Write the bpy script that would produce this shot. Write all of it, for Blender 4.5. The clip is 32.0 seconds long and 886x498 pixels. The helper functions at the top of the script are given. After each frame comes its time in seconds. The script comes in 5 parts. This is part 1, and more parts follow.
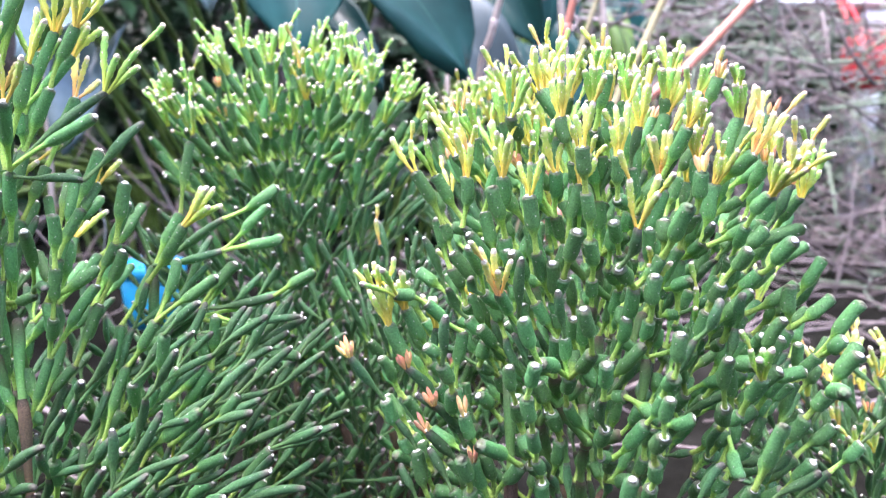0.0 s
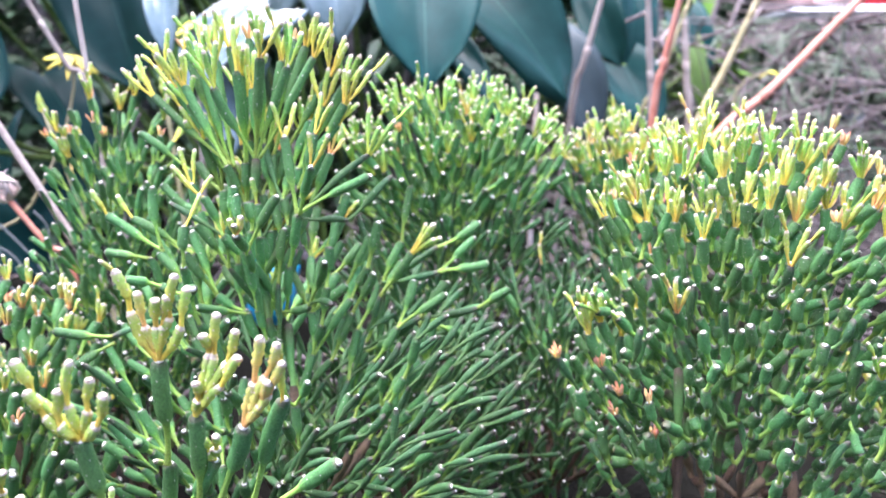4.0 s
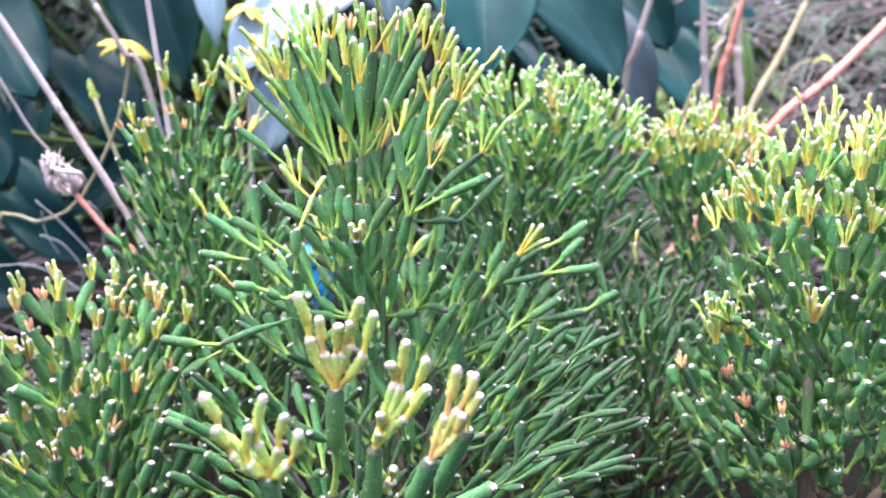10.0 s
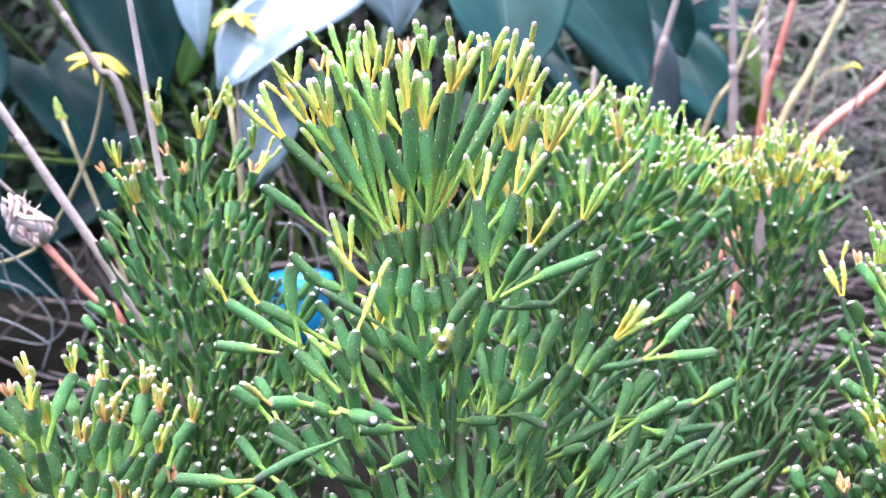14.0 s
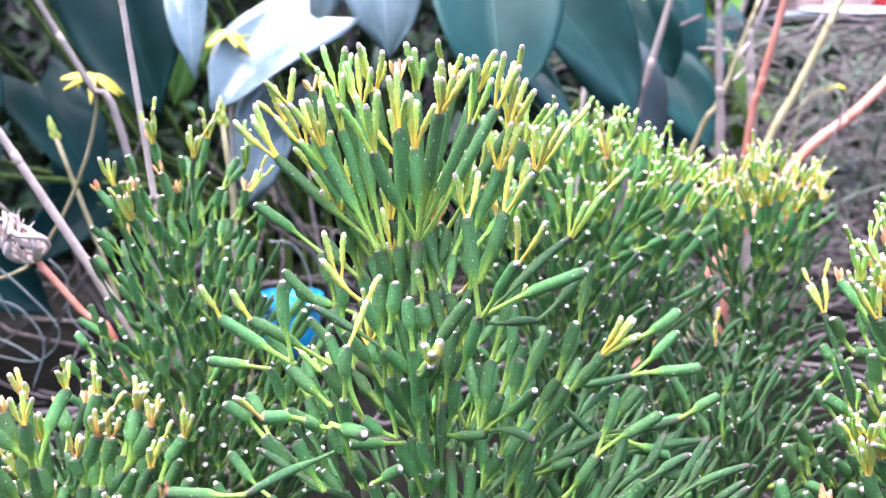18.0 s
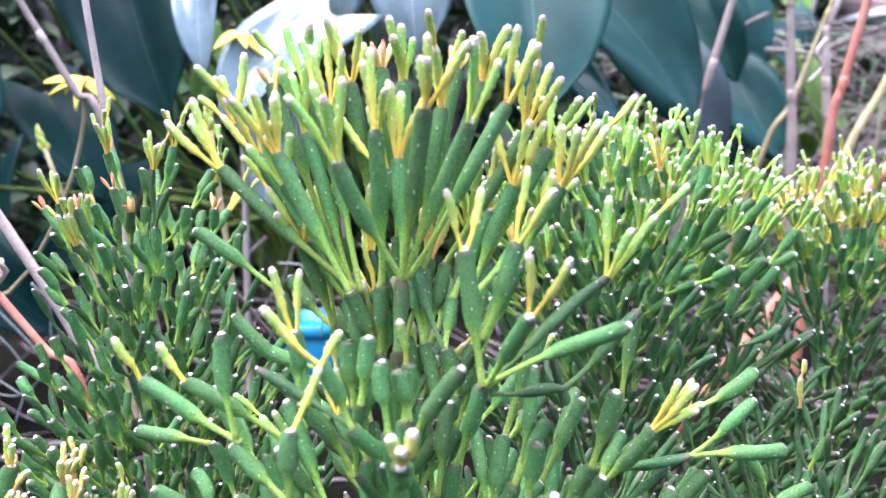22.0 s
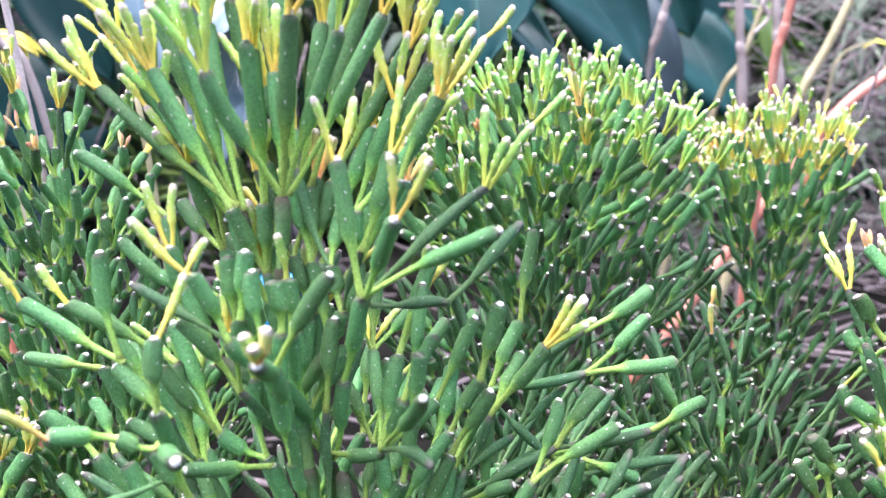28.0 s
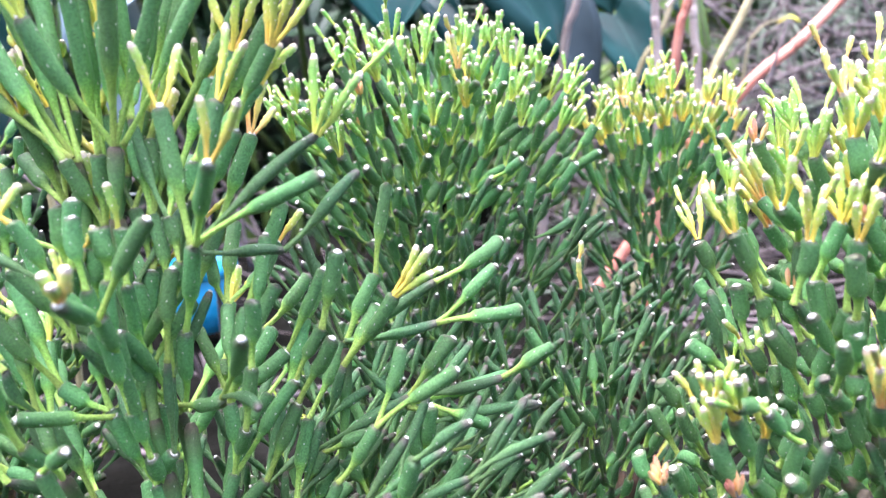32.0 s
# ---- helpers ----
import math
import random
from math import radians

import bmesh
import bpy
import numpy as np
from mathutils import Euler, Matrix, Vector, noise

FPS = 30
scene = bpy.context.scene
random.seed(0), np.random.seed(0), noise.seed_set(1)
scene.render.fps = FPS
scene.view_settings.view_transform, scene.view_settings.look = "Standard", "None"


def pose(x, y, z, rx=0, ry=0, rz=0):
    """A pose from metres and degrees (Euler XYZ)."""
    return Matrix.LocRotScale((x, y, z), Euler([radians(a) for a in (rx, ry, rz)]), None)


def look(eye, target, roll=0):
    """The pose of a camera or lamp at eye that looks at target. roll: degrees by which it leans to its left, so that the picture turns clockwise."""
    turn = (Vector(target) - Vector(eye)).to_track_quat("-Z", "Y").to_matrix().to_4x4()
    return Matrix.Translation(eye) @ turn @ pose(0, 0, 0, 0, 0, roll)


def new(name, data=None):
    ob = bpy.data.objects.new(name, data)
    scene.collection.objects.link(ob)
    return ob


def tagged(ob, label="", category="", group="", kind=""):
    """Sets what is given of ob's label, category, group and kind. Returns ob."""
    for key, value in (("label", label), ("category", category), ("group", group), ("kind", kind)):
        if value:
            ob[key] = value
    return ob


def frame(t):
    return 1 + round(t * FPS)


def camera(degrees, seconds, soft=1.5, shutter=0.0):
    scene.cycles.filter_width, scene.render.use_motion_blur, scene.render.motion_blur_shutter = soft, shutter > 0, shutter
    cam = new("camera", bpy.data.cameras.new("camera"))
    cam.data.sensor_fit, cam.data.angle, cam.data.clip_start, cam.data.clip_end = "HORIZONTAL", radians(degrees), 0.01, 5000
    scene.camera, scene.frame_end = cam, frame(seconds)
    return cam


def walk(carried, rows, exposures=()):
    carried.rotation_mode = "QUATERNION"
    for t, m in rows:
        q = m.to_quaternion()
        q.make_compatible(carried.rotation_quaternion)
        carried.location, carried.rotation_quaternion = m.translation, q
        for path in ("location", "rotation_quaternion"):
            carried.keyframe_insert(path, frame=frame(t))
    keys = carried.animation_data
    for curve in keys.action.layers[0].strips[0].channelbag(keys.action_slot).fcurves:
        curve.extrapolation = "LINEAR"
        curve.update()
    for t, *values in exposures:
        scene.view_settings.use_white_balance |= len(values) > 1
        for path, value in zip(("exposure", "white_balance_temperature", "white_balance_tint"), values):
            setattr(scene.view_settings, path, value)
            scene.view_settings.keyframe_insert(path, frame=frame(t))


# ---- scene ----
import itertools

cam = camera(57.4, 32.0, 1.2)
cam.data.dof.use_dof = True
cam.data.dof.focus_distance = 0.25
cam.data.dof.aperture_fstop = 15
EXPOSURES = [(0.0, 2.82, 6190, 22), (3.0, 2.68, 6190, 21), (6.0, 2.56, 6190, 21), (20.0, 2.50, 6190, 21), (25.5, 2.38, 6190, 21), (28.0, 2.58, 6190, 21), (32.0, 2.76, 6190, 22)]
SKY, SUN = 0.15, 2.0
PATH = [
    (0.0, pose(-0.0091, -0.0007, 0.4193, 79.97, -0.16, -0.21)),
    (0.5, pose(-0.0144, 0.0018, 0.4188, 79.96, -0.13, 0.20)),
    (1.0, pose(-0.0201, 0.0031, 0.4219, 79.86, -0.33, 0.68)),
    (1.5, pose(-0.0272, 0.0010, 0.4254, 79.97, -0.79, 1.26)),
    (2.0, pose(-0.0347, -0.0124, 0.4322, 79.82, -1.03, 1.67)),
    (2.5, pose(-0.0433, -0.0327, 0.4393, 79.86, -0.97, 1.85)),
    (3.0, pose(-0.0542, -0.0483, 0.4436, 79.68, -0.47, 1.93)),
    (3.5, pose(-0.0644, -0.0663, 0.4480, 79.69, -0.25, 2.01)),
    (4.0, pose(-0.0700, -0.0775, 0.4466, 79.41, -0.14, 2.31)),
    (4.5, pose(-0.0733, -0.0744, 0.4479, 78.97, -0.13, 2.79)),
    (6.5, pose(-0.0902, -0.0861, 0.4474, 77.95, 0.31, 2.39)),
    (7.0, pose(-0.0907, -0.0849, 0.4473, 78.06, 0.13, 2.36)),
    (7.5, pose(-0.0905, -0.0838, 0.4474, 78.12, 0.07, 2.41)),
    (8.0, pose(-0.0958, -0.0804, 0.4454, 78.18, -0.11, 2.38)),
    (8.5, pose(-0.1043, -0.0758, 0.4479, 78.12, -0.26, 2.36)),
    (9.0, pose(-0.1073, -0.0781, 0.4484, 78.10, -0.21, 2.39)),
    (9.5, pose(-0.1130, -0.0731, 0.4490, 78.06, -0.13, 2.33)),
    (10.0, pose(-0.1170, -0.0632, 0.4533, 77.92, -0.36, 2.35)),
    (10.5, pose(-0.1274, -0.0549, 0.4560, 77.79, -0.63, 2.24)),
    (11.0, pose(-0.1350, -0.0378, 0.4572, 77.68, -0.70, 2.03)),
    (11.5, pose(-0.1384, -0.0258, 0.4611, 77.48, -0.91, 1.55)),
    (12.0, pose(-0.1434, -0.0097, 0.4633, 77.27, -0.98, 1.11)),
    (12.5, pose(-0.1444, -0.0026, 0.4643, 77.33, -0.88, 0.76)),
    (13.0, pose(-0.1500, 0.0058, 0.4635, 77.31, -0.77, 0.44)),
    (13.5, pose(-0.1571, 0.0093, 0.4683, 77.19, -0.58, -0.01)),
    (14.0, pose(-0.1594, 0.0123, 0.4690, 77.41, -0.28, -0.26)),
    (14.5, pose(-0.1611, 0.0139, 0.4686, 77.58, 0.01, -0.50)),
    (16.5, pose(-0.1588, 0.0205, 0.4656, 78.10, 0.50, -0.94)),
    (17.0, pose(-0.1607, 0.0202, 0.4639, 78.44, 0.06, -0.94)),
    (17.5, pose(-0.1589, 0.0151, 0.4677, 78.55, -0.16, -0.85)),
    (18.0, pose(-0.1589, 0.0073, 0.4695, 78.74, -0.43, -0.84)),
    (18.5, pose(-0.1600, 0.0093, 0.4683, 79.09, -0.68, -0.81)),
    (19.0, pose(-0.1590, 0.0066, 0.4714, 79.12, -0.62, -0.74)),
    (19.5, pose(-0.1549, 0.0211, 0.4690, 79.04, -0.51, -0.46)),
    (20.0, pose(-0.1490, 0.0536, 0.4660, 79.04, -0.31, 1.22)),
    (20.5, pose(-0.1441, 0.0740, 0.4638, 79.21, -0.34, 2.39)),
    (21.0, pose(-0.1458, 0.0754, 0.4636, 79.40, -0.39, 2.51)),
    (21.5, pose(-0.1456, 0.0745, 0.4633, 79.47, -0.32, 2.73)),
    (22.0, pose(-0.1435, 0.0736, 0.4637, 79.60, -0.05, 2.92)),
    (22.5, pose(-0.1433, 0.0760, 0.4630, 79.54, 0.08, 3.07)),
    (23.0, pose(-0.1439, 0.0761, 0.4610, 79.37, 0.19, 3.31)),
    (23.5, pose(-0.1430, 0.0760, 0.4590, 79.21, 0.10, 3.39)),
    (24.0, pose(-0.1408, 0.0768, 0.4564, 79.02, 0.14, 3.27)),
    (24.5, pose(-0.1373, 0.0803, 0.4556, 78.85, 0.15, 3.10)),
    (25.0, pose(-0.1352, 0.0809, 0.4548, 78.62, 0.27, 2.91)),
    (25.5, pose(-0.1337, 0.0784, 0.4545, 78.56, 0.34, 2.87)),
    (27.5, pose(-0.1214, 0.0692, 0.4510, 78.11, 1.00, 2.20)),
    (28.0, pose(-0.1190, 0.0722, 0.4485, 78.00, 0.80, 1.57)),
    (28.5, pose(-0.1174, 0.0751, 0.4469, 77.80, 0.75, 1.29)),
    (29.0, pose(-0.1154, 0.0754, 0.4453, 77.81, 0.55, 0.83)),
    (29.5, pose(-0.1144, 0.0758, 0.4411, 77.65, 0.39, 0.88)),
    (30.0, pose(-0.1051, 0.0753, 0.4412, 77.59, 0.46, 0.92)),
    (30.5, pose(-0.1025, 0.0732, 0.4419, 77.49, 0.47, 0.39)),
    (31.0, pose(-0.0992, 0.0699, 0.4414, 77.35, 0.55, -0.15)),
    (31.5, pose(-0.0938, 0.0675, 0.4423, 77.16, 0.67, -0.72)),
    (32.0, pose(-0.0892, 0.0672, 0.4394, 77.01, 0.96, -1.43)),
]
walk(cam, PATH, EXPOSURES)

# ---- daylight ----
world = bpy.data.worlds.new("sky")
scene.world = world
world.use_nodes = True
wn, wl = world.node_tree.nodes, world.node_tree.links
wn.clear()
sky = wn.new("ShaderNodeTexSky")
sky.sky_type = 'NISHITA'
sky.sun_disc = False
sky.sun_elevation = radians(74)
sky.sun_rotation = radians(-40)
sky.dust_density = 3.0
wbg = wn.new("ShaderNodeBackground")
wbg.inputs["Strength"].default_value = SKY
wout = wn.new("ShaderNodeOutputWorld")
wl.new(sky.outputs[0], wbg.inputs["Color"])
wl.new(wbg.outputs[0], wout.inputs["Surface"])
sun = new("sun", bpy.data.lights.new("sun", 'SUN'))
sun.data.energy = SUN
sun.data.angle = radians(75)
sun.data.color = (1.0, 0.985, 1.0)
sun.matrix_world = look((-1.1, -0.2, 4.8), (-0.1, 0.4, 0.3))


# ---- materials ----
class Mat:
    """A small wrapper to build node materials."""

    def __init__(self, name, rough=0.5, spec=0.5):
        self.m = bpy.data.materials.new(name)
        self.m.use_nodes = True
        self.t = self.m.node_tree
        self.p = self.t.nodes["Principled BSDF"]
        self.p.inputs["Roughness"].default_value = rough
        self.p.inputs["Specular IOR Level"].default_value = spec

    def n(self, kind, **sets):
        node = self.t.nodes.new(kind)
        for k, v in sets.items():
            node.inputs[k.replace("_", " ")].default_value = v
        return node

    def link(self, a, b):
        self.t.links.new(a, b)

    def noise(self, scale, detail=3.0, vec=None, rough=0.6):
        node = self.n("ShaderNodeTexNoise", Scale=scale, Detail=detail, Roughness=rough)
        self.link(vec or self.coord(), node.inputs["Vector"])
        return node.outputs["Fac"]

    def coord(self, which="Object"):
        return self.n("ShaderNodeTexCoord").outputs[which]

    def uv(self):
        sep = self.n("ShaderNodeSeparateXYZ")
        node = self.t.nodes.new("ShaderNodeUVMap")
        self.link(node.outputs[0], sep.inputs[0])
        return sep.outputs

    def random(self):
        a = self.n("ShaderNodeObjectInfo").outputs["Random"]
        b = self.n("ShaderNodeNewGeometry").outputs["Random Per Island"]
        add = self.t.nodes.new("ShaderNodeMath")
        add.operation = 'ADD'
        self.link(a, add.inputs[0])
        self.link(b, add.inputs[1])
        fr = self.t.nodes.new("ShaderNodeMath")
        fr.operation = 'FRACT'
        self.link(add.outputs[0], fr.inputs[0])
        return fr.outputs[0]

    def ramp(self, fac, stops):
        node = self.t.nodes.new("ShaderNodeValToRGB")
        while len(node.color_ramp.elements) < len(stops):
            node.color_ramp.elements.new(0.5)
        for el, (pos, col) in zip(node.color_ramp.elements, stops):
            el.position = pos
            el.color = (*col, 1)
        self.link(fac, node.inputs[0])
        return node.outputs[0]

    def mix(self, fac, a, b, how='MIX'):
        node = self.t.nodes.new("ShaderNodeMix")
        node.data_type, node.blend_type = 'RGBA', how
        for val, sock in ((fac, 0), (a, 6), (b, 7)):
            if hasattr(val, "is_linked"):
                self.link(val, node.inputs[sock])
            elif sock == 0:
                node.inputs[0].default_value = val
            else:
                node.inputs[sock].default_value = (*val, 1)
        return node.outputs[2]

    def span(self, fac, a, b, lo=0.0, hi=1.0):
        node = self.n("ShaderNodeMapRange")
        node.inputs[1].default_value, node.inputs[2].default_value = lo, hi
        self.link(fac, node.inputs[0])
        node.inputs[3].default_value, node.inputs[4].default_value = a, b
        return node.outputs[0]

    def tone(self, col, value, sat=None, hue=None):
        node = self.n("ShaderNodeHueSaturation")
        self.link(col, node.inputs["Color"])
        self.link(value, node.inputs["Value"])
        if sat is not None:
            self.link(sat, node.inputs["Saturation"])
        if hue is not None:
            self.link(hue, node.inputs["Hue"])
        return node.outputs[0]

    def bump(self, height, strength=0.3, dist=0.001):
        node = self.n("ShaderNodeBump", Strength=strength, Distance=dist)
        self.link(height, node.inputs["Height"])
        self.link(node.outputs[0], self.p.inputs["Normal"])

    def base(self, col):
        if isinstance(col, tuple):
            self.p.inputs["Base Color"].default_value = (*col, 1)
        else:
            self.link(col, self.p.inputs["Base Color"])
        return self.m


def world_pos(m):
    return m.n("ShaderNodeNewGeometry").outputs["Position"]


def segment_material(name, stops, rough, fine=0.25, value=(0.75, 1.3), hue=(0.487, 0.513), spec=0.5):
    m = Mat(name, rough, spec)
    u, v, _ = m.uv()
    pos = world_pos(m)
    wob = m.noise(260, 2, pos)
    vv = m.n("ShaderNodeMath")
    vv.operation = 'MULTIPLY_ADD'
    m.link(wob, vv.inputs[0])
    vv.inputs[1].default_value = 0.10
    shift = m.n("ShaderNodeMath")
    shift.operation = 'SUBTRACT'
    m.link(v, shift.inputs[0])
    shift.inputs[1].default_value = 0.05
    m.link(shift.outputs[0], vv.inputs[2])
    col = m.ramp(vv.outputs[0], stops)
    speck = m.noise(1900, 3, pos, 0.75)
    col = m.tone(col, m.span(speck, 1 - fine * 1.3, 1 + fine * 1.5, 0.32, 0.68))
    patch = m.noise(90, 3, pos)
    col = m.tone(col, m.span(patch, 0.7, 1.3))
    rnd = m.random()
    col = m.tone(col, m.span(rnd, *value), None, m.span(rnd, *hue))
    m.bump(speck, 0.9, 0.0005)
    m.p.inputs["Subsurface Weight"].default_value = 0.05
    m.p.inputs["Subsurface Radius"].default_value = (0.0012, 0.0022, 0.0006)
    m.p.inputs["Subsurface Scale"].default_value = 1.0
    m.link(m.span(patch, rough - 0.08, rough + 0.12), m.p.inputs["Roughness"])
    return m.base(col)


NECK, CLUB, DEEP = (0.345, 0.48, 0.105), (0.098, 0.232, 0.074), (0.078, 0.198, 0.070)
M_CLUB = segment_material("green_stem_skin", [(0.0, (0.20, 0.25, 0.06)), (0.05, NECK), (0.38, (0.24, 0.42, 0.085)), (0.48, (0.125, 0.29, 0.078)),
                                               (0.52, CLUB), (0.90, DEEP), (0.975, (0.065, 0.145, 0.055)), (1.0, (0.13, 0.135, 0.09))], 0.40, 0.30, spec=0.22)
M_YOUNG = segment_material("young_shoot_skin", [(0.0, (0.76, 0.53, 0.10)), (0.25, (0.72, 0.58, 0.10)), (0.50, (0.54, 0.56, 0.11)),
                                                 (0.82, (0.34, 0.50, 0.11)), (0.97, (0.52, 0.54, 0.24))], 0.45, 0.12, (0.85, 1.25), (0.485, 0.515), 0.2)
M_LIME = segment_material("lime_shoot_skin", [(0.0, (0.52, 0.53, 0.09)), (0.3, (0.40, 0.52, 0.09)), (0.6, (0.25, 0.45, 0.09)),
                                               (0.85, (0.19, 0.40, 0.09)), (0.97, (0.38, 0.46, 0.18))], 0.45, 0.12, (0.85, 1.25), (0.485, 0.515), 0.2)
M_AMBER = segment_material("amber_shoot_skin", [(0.0, (0.80, 0.36, 0.15)), (0.3, (0.76, 0.48, 0.14)), (0.6, (0.64, 0.55, 0.14)),
                                                  (0.85, (0.48, 0.52, 0.14)), (0.97, (0.66, 0.52, 0.30))], 0.45, 0.12, (0.85, 1.2), (0.485, 0.515), 0.2)
M_BUD = segment_material("orange_bud_skin", [(0.0, (0.74, 0.40, 0.12)), (0.4, (0.80, 0.42, 0.20)), (0.75, (0.80, 0.36, 0.22)),
                                              (1.0, (0.62, 0.26, 0.17))], 0.5, 0.1, (0.8, 1.3), (0.48, 0.54))
M_OLD = segment_material("old_stem_skin", [(0.0, (0.13, 0.25, 0.06)), (0.3, (0.10, 0.23, 0.055)), (0.6, (0.07, 0.18, 0.05)),
                                            (0.9, (0.07, 0.09, 0.035)), (0.98, (0.10, 0.075, 0.05))], 0.55)
# own grey-green tone, darkened further to imitate shade low in the plants
M_SLIM = segment_material("slender_stem_skin", [(0.0, (0.075, 0.12, 0.045)), (0.06, (0.12, 0.21, 0.075)), (0.35, (0.095, 0.185, 0.070)), (0.55, (0.064, 0.143, 0.056)),
                                                (0.88, (0.050, 0.118, 0.050)), (0.985, (0.12, 0.11, 0.09))], 0.40, 0.32, spec=0.2)
M_BARK = segment_material("brown_stem_bark", [(0.0, (0.10, 0.055, 0.03)), (0.5, (0.075, 0.05, 0.03)), (0.9, (0.12, 0.07, 0.045)),
                                               (1.0, (0.06, 0.04, 0.03))], 0.8, 0.4)


def cap_material(name, dark, light):
    m = Mat(name, 0.9, 0.2)
    s = m.noise(1800, 2, world_pos(m))
    m.bump(s, 0.5, 0.0004)
    return m.base(m.ramp(s, [(0.3, dark), (0.65, light)]))


M_CAP = cap_material("white_felt", (0.56, 0.47, 0.41), (0.88, 0.84, 0.80))
M_TIP = cap_material("pinkish_felt", (0.64, 0.46, 0.34), (0.86, 0.75, 0.64))


def leaf_material(name, dark, light, rough, vein, gloss=0.4):
    m = Mat(name, rough, gloss)
    u, v, _ = m.uv()
    wave = m.n("ShaderNodeTexWave", Scale=1.6, Distortion=3.0, Detail=2.0)
    m.link(m.coord("UV"), wave.inputs["Vector"])
    patch = m.noise(14, 4)
    col = m.ramp(patch, [(0.3, dark), (0.7, light)])
    mid = m.n("ShaderNodeMath")
    mid.operation = 'SUBTRACT'
    m.link(u, mid.inputs[0])
    mid.inputs[1].default_value = 0.5
    ab = m.n("ShaderNodeMath")
    ab.operation = 'ABSOLUTE'
    m.link(mid.outputs[0], ab.inputs[0])
    line = m.ramp(ab.outputs[0], [(0.0, (1, 1, 1)), (0.009, (0, 0, 0))])
    col = m.mix(line, col, vein)
    rnd = m.random()
    col = m.tone(col, m.span(rnd, 0.7, 1.35), None, m.span(rnd, 0.485, 0.515))
    m.bump(wave.outputs["Fac"], 0.08, 0.002)
    m.link(m.span(patch, rough - 0.06, rough + 0.12), m.p.inputs["Roughness"])
    return m.base(col)


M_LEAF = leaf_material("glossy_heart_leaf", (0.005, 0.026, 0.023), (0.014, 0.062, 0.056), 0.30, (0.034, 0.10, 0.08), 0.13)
# pale blotches in the base colour imitate the sky mirrored on the blade
M_PALE = leaf_material("painted_sky_glare_leaf", (0.06, 0.12, 0.13), (0.36, 0.43, 0.45), 0.16, (0.40, 0.46, 0.46), 0.8)
M_DUSTY = leaf_material("dusty_blue_leaf", (0.03, 0.048, 0.055), (0.06, 0.088, 0.10), 0.5, (0.12, 0.16, 0.16), 0.3)
M_BUSH = leaf_material("shrub_leaf", (0.010, 0.030, 0.014), (0.030, 0.070, 0.025), 0.45, (0.05, 0.09, 0.03))
M_FRESH = leaf_material("fresh_green_leaf", (0.06, 0.14, 0.015), (0.13, 0.24, 0.03), 0.4, (0.2, 0.3, 0.06))
M_YLEAF = leaf_material("yellow_leaflet", (0.50, 0.42, 0.03), (0.66, 0.58, 0.10), 0.5, (0.7, 0.6, 0.2))


def twig_material(name, a, b, c, rough=0.8, scale=60):
    m = Mat(name, rough, 0.3)
    pos = world_pos(m)
    big, fine = m.noise(scale, 3, pos), m.noise(900, 3, pos)
    col = m.ramp(big, [(0.28, a), (0.5, b), (0.74, c)])
    col = m.tone(col, m.span(fine, 0.6, 1.4))
    col = m.tone(col, m.span(m.random(), 0.65, 1.35))
    m.bump(fine, 0.4, 0.0008)
    return m.base(col)


M_TWIG = twig_material("dry_grey_twig", (0.105, 0.084, 0.082), (0.175, 0.14, 0.138), (0.27, 0.222, 0.216))
M_GREYBLADE = twig_material("grey_green_blade", (0.10, 0.14, 0.09), (0.16, 0.20, 0.14), (0.24, 0.26, 0.20))
M_PINK = twig_material("pink_stalk", (0.55, 0.17, 0.11), (0.62, 0.24, 0.17), (0.66, 0.32, 0.24), 0.5)
M_GREYSTALK = twig_material("grey_stalk", (0.26, 0.20, 0.18), (0.36, 0.29, 0.26), (0.42, 0.35, 0.31), 0.6)
M_TENDRIL = twig_material("grey_tendril", (0.10, 0.11, 0.11), (0.15, 0.165, 0.165), (0.21, 0.23, 0.23), 0.7)
M_TAN = twig_material("olive_tan_stalk", (0.24, 0.21, 0.10), (0.34, 0.29, 0.16), (0.40, 0.35, 0.22), 0.6)
M_WILT = twig_material("wilted_petal", (0.46, 0.33, 0.30), (0.62, 0.50, 0.47), (0.70, 0.60, 0.57), 0.8)
M_PETIOLE = twig_material("green_petiole", (0.05, 0.10, 0.02), (0.09, 0.15, 0.03), (0.14, 0.18, 0.05), 0.5)


def soil_material():
    m = Mat("shade_dark_soil_and_litter", 0.95, 0.03)
    pos = world_pos(m)
    a, b = m.noise(9, 5, pos), m.noise(160, 4, pos)
    # browns taken down to near black, in place of shade between the plants
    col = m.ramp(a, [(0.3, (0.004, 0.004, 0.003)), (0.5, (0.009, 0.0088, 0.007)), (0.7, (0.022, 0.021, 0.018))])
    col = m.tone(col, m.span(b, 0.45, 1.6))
    m.bump(b, 0.8, 0.006)
    return m.base(col)


M_SOIL = soil_material()


def plastic_material(name, col, rough=0.35):
    m = Mat(name, rough, 0.5)
    pos = world_pos(m)
    n = m.noise(18, 4, pos)
    c = m.ramp(n, [(0.3, tuple(v * 0.75 for v in col)), (0.7, col)])
    m.link(m.span(n, rough - 0.1, rough + 0.15), m.p.inputs["Roughness"])
    m.bump(m.noise(120, 2, pos), 0.1, 0.001)
    return m.base(c)


M_RED = plastic_material("red_plastic", (0.62, 0.02, 0.03))
M_PINKCLOTH = plastic_material("pale_pink_cloth", (0.78, 0.52, 0.50), 0.85)
M_WHITE = plastic_material("white_plastic", (0.85, 0.86, 0.88))
M_CYAN = plastic_material("cyan_plastic", (0.02, 0.42, 0.72), 0.25)

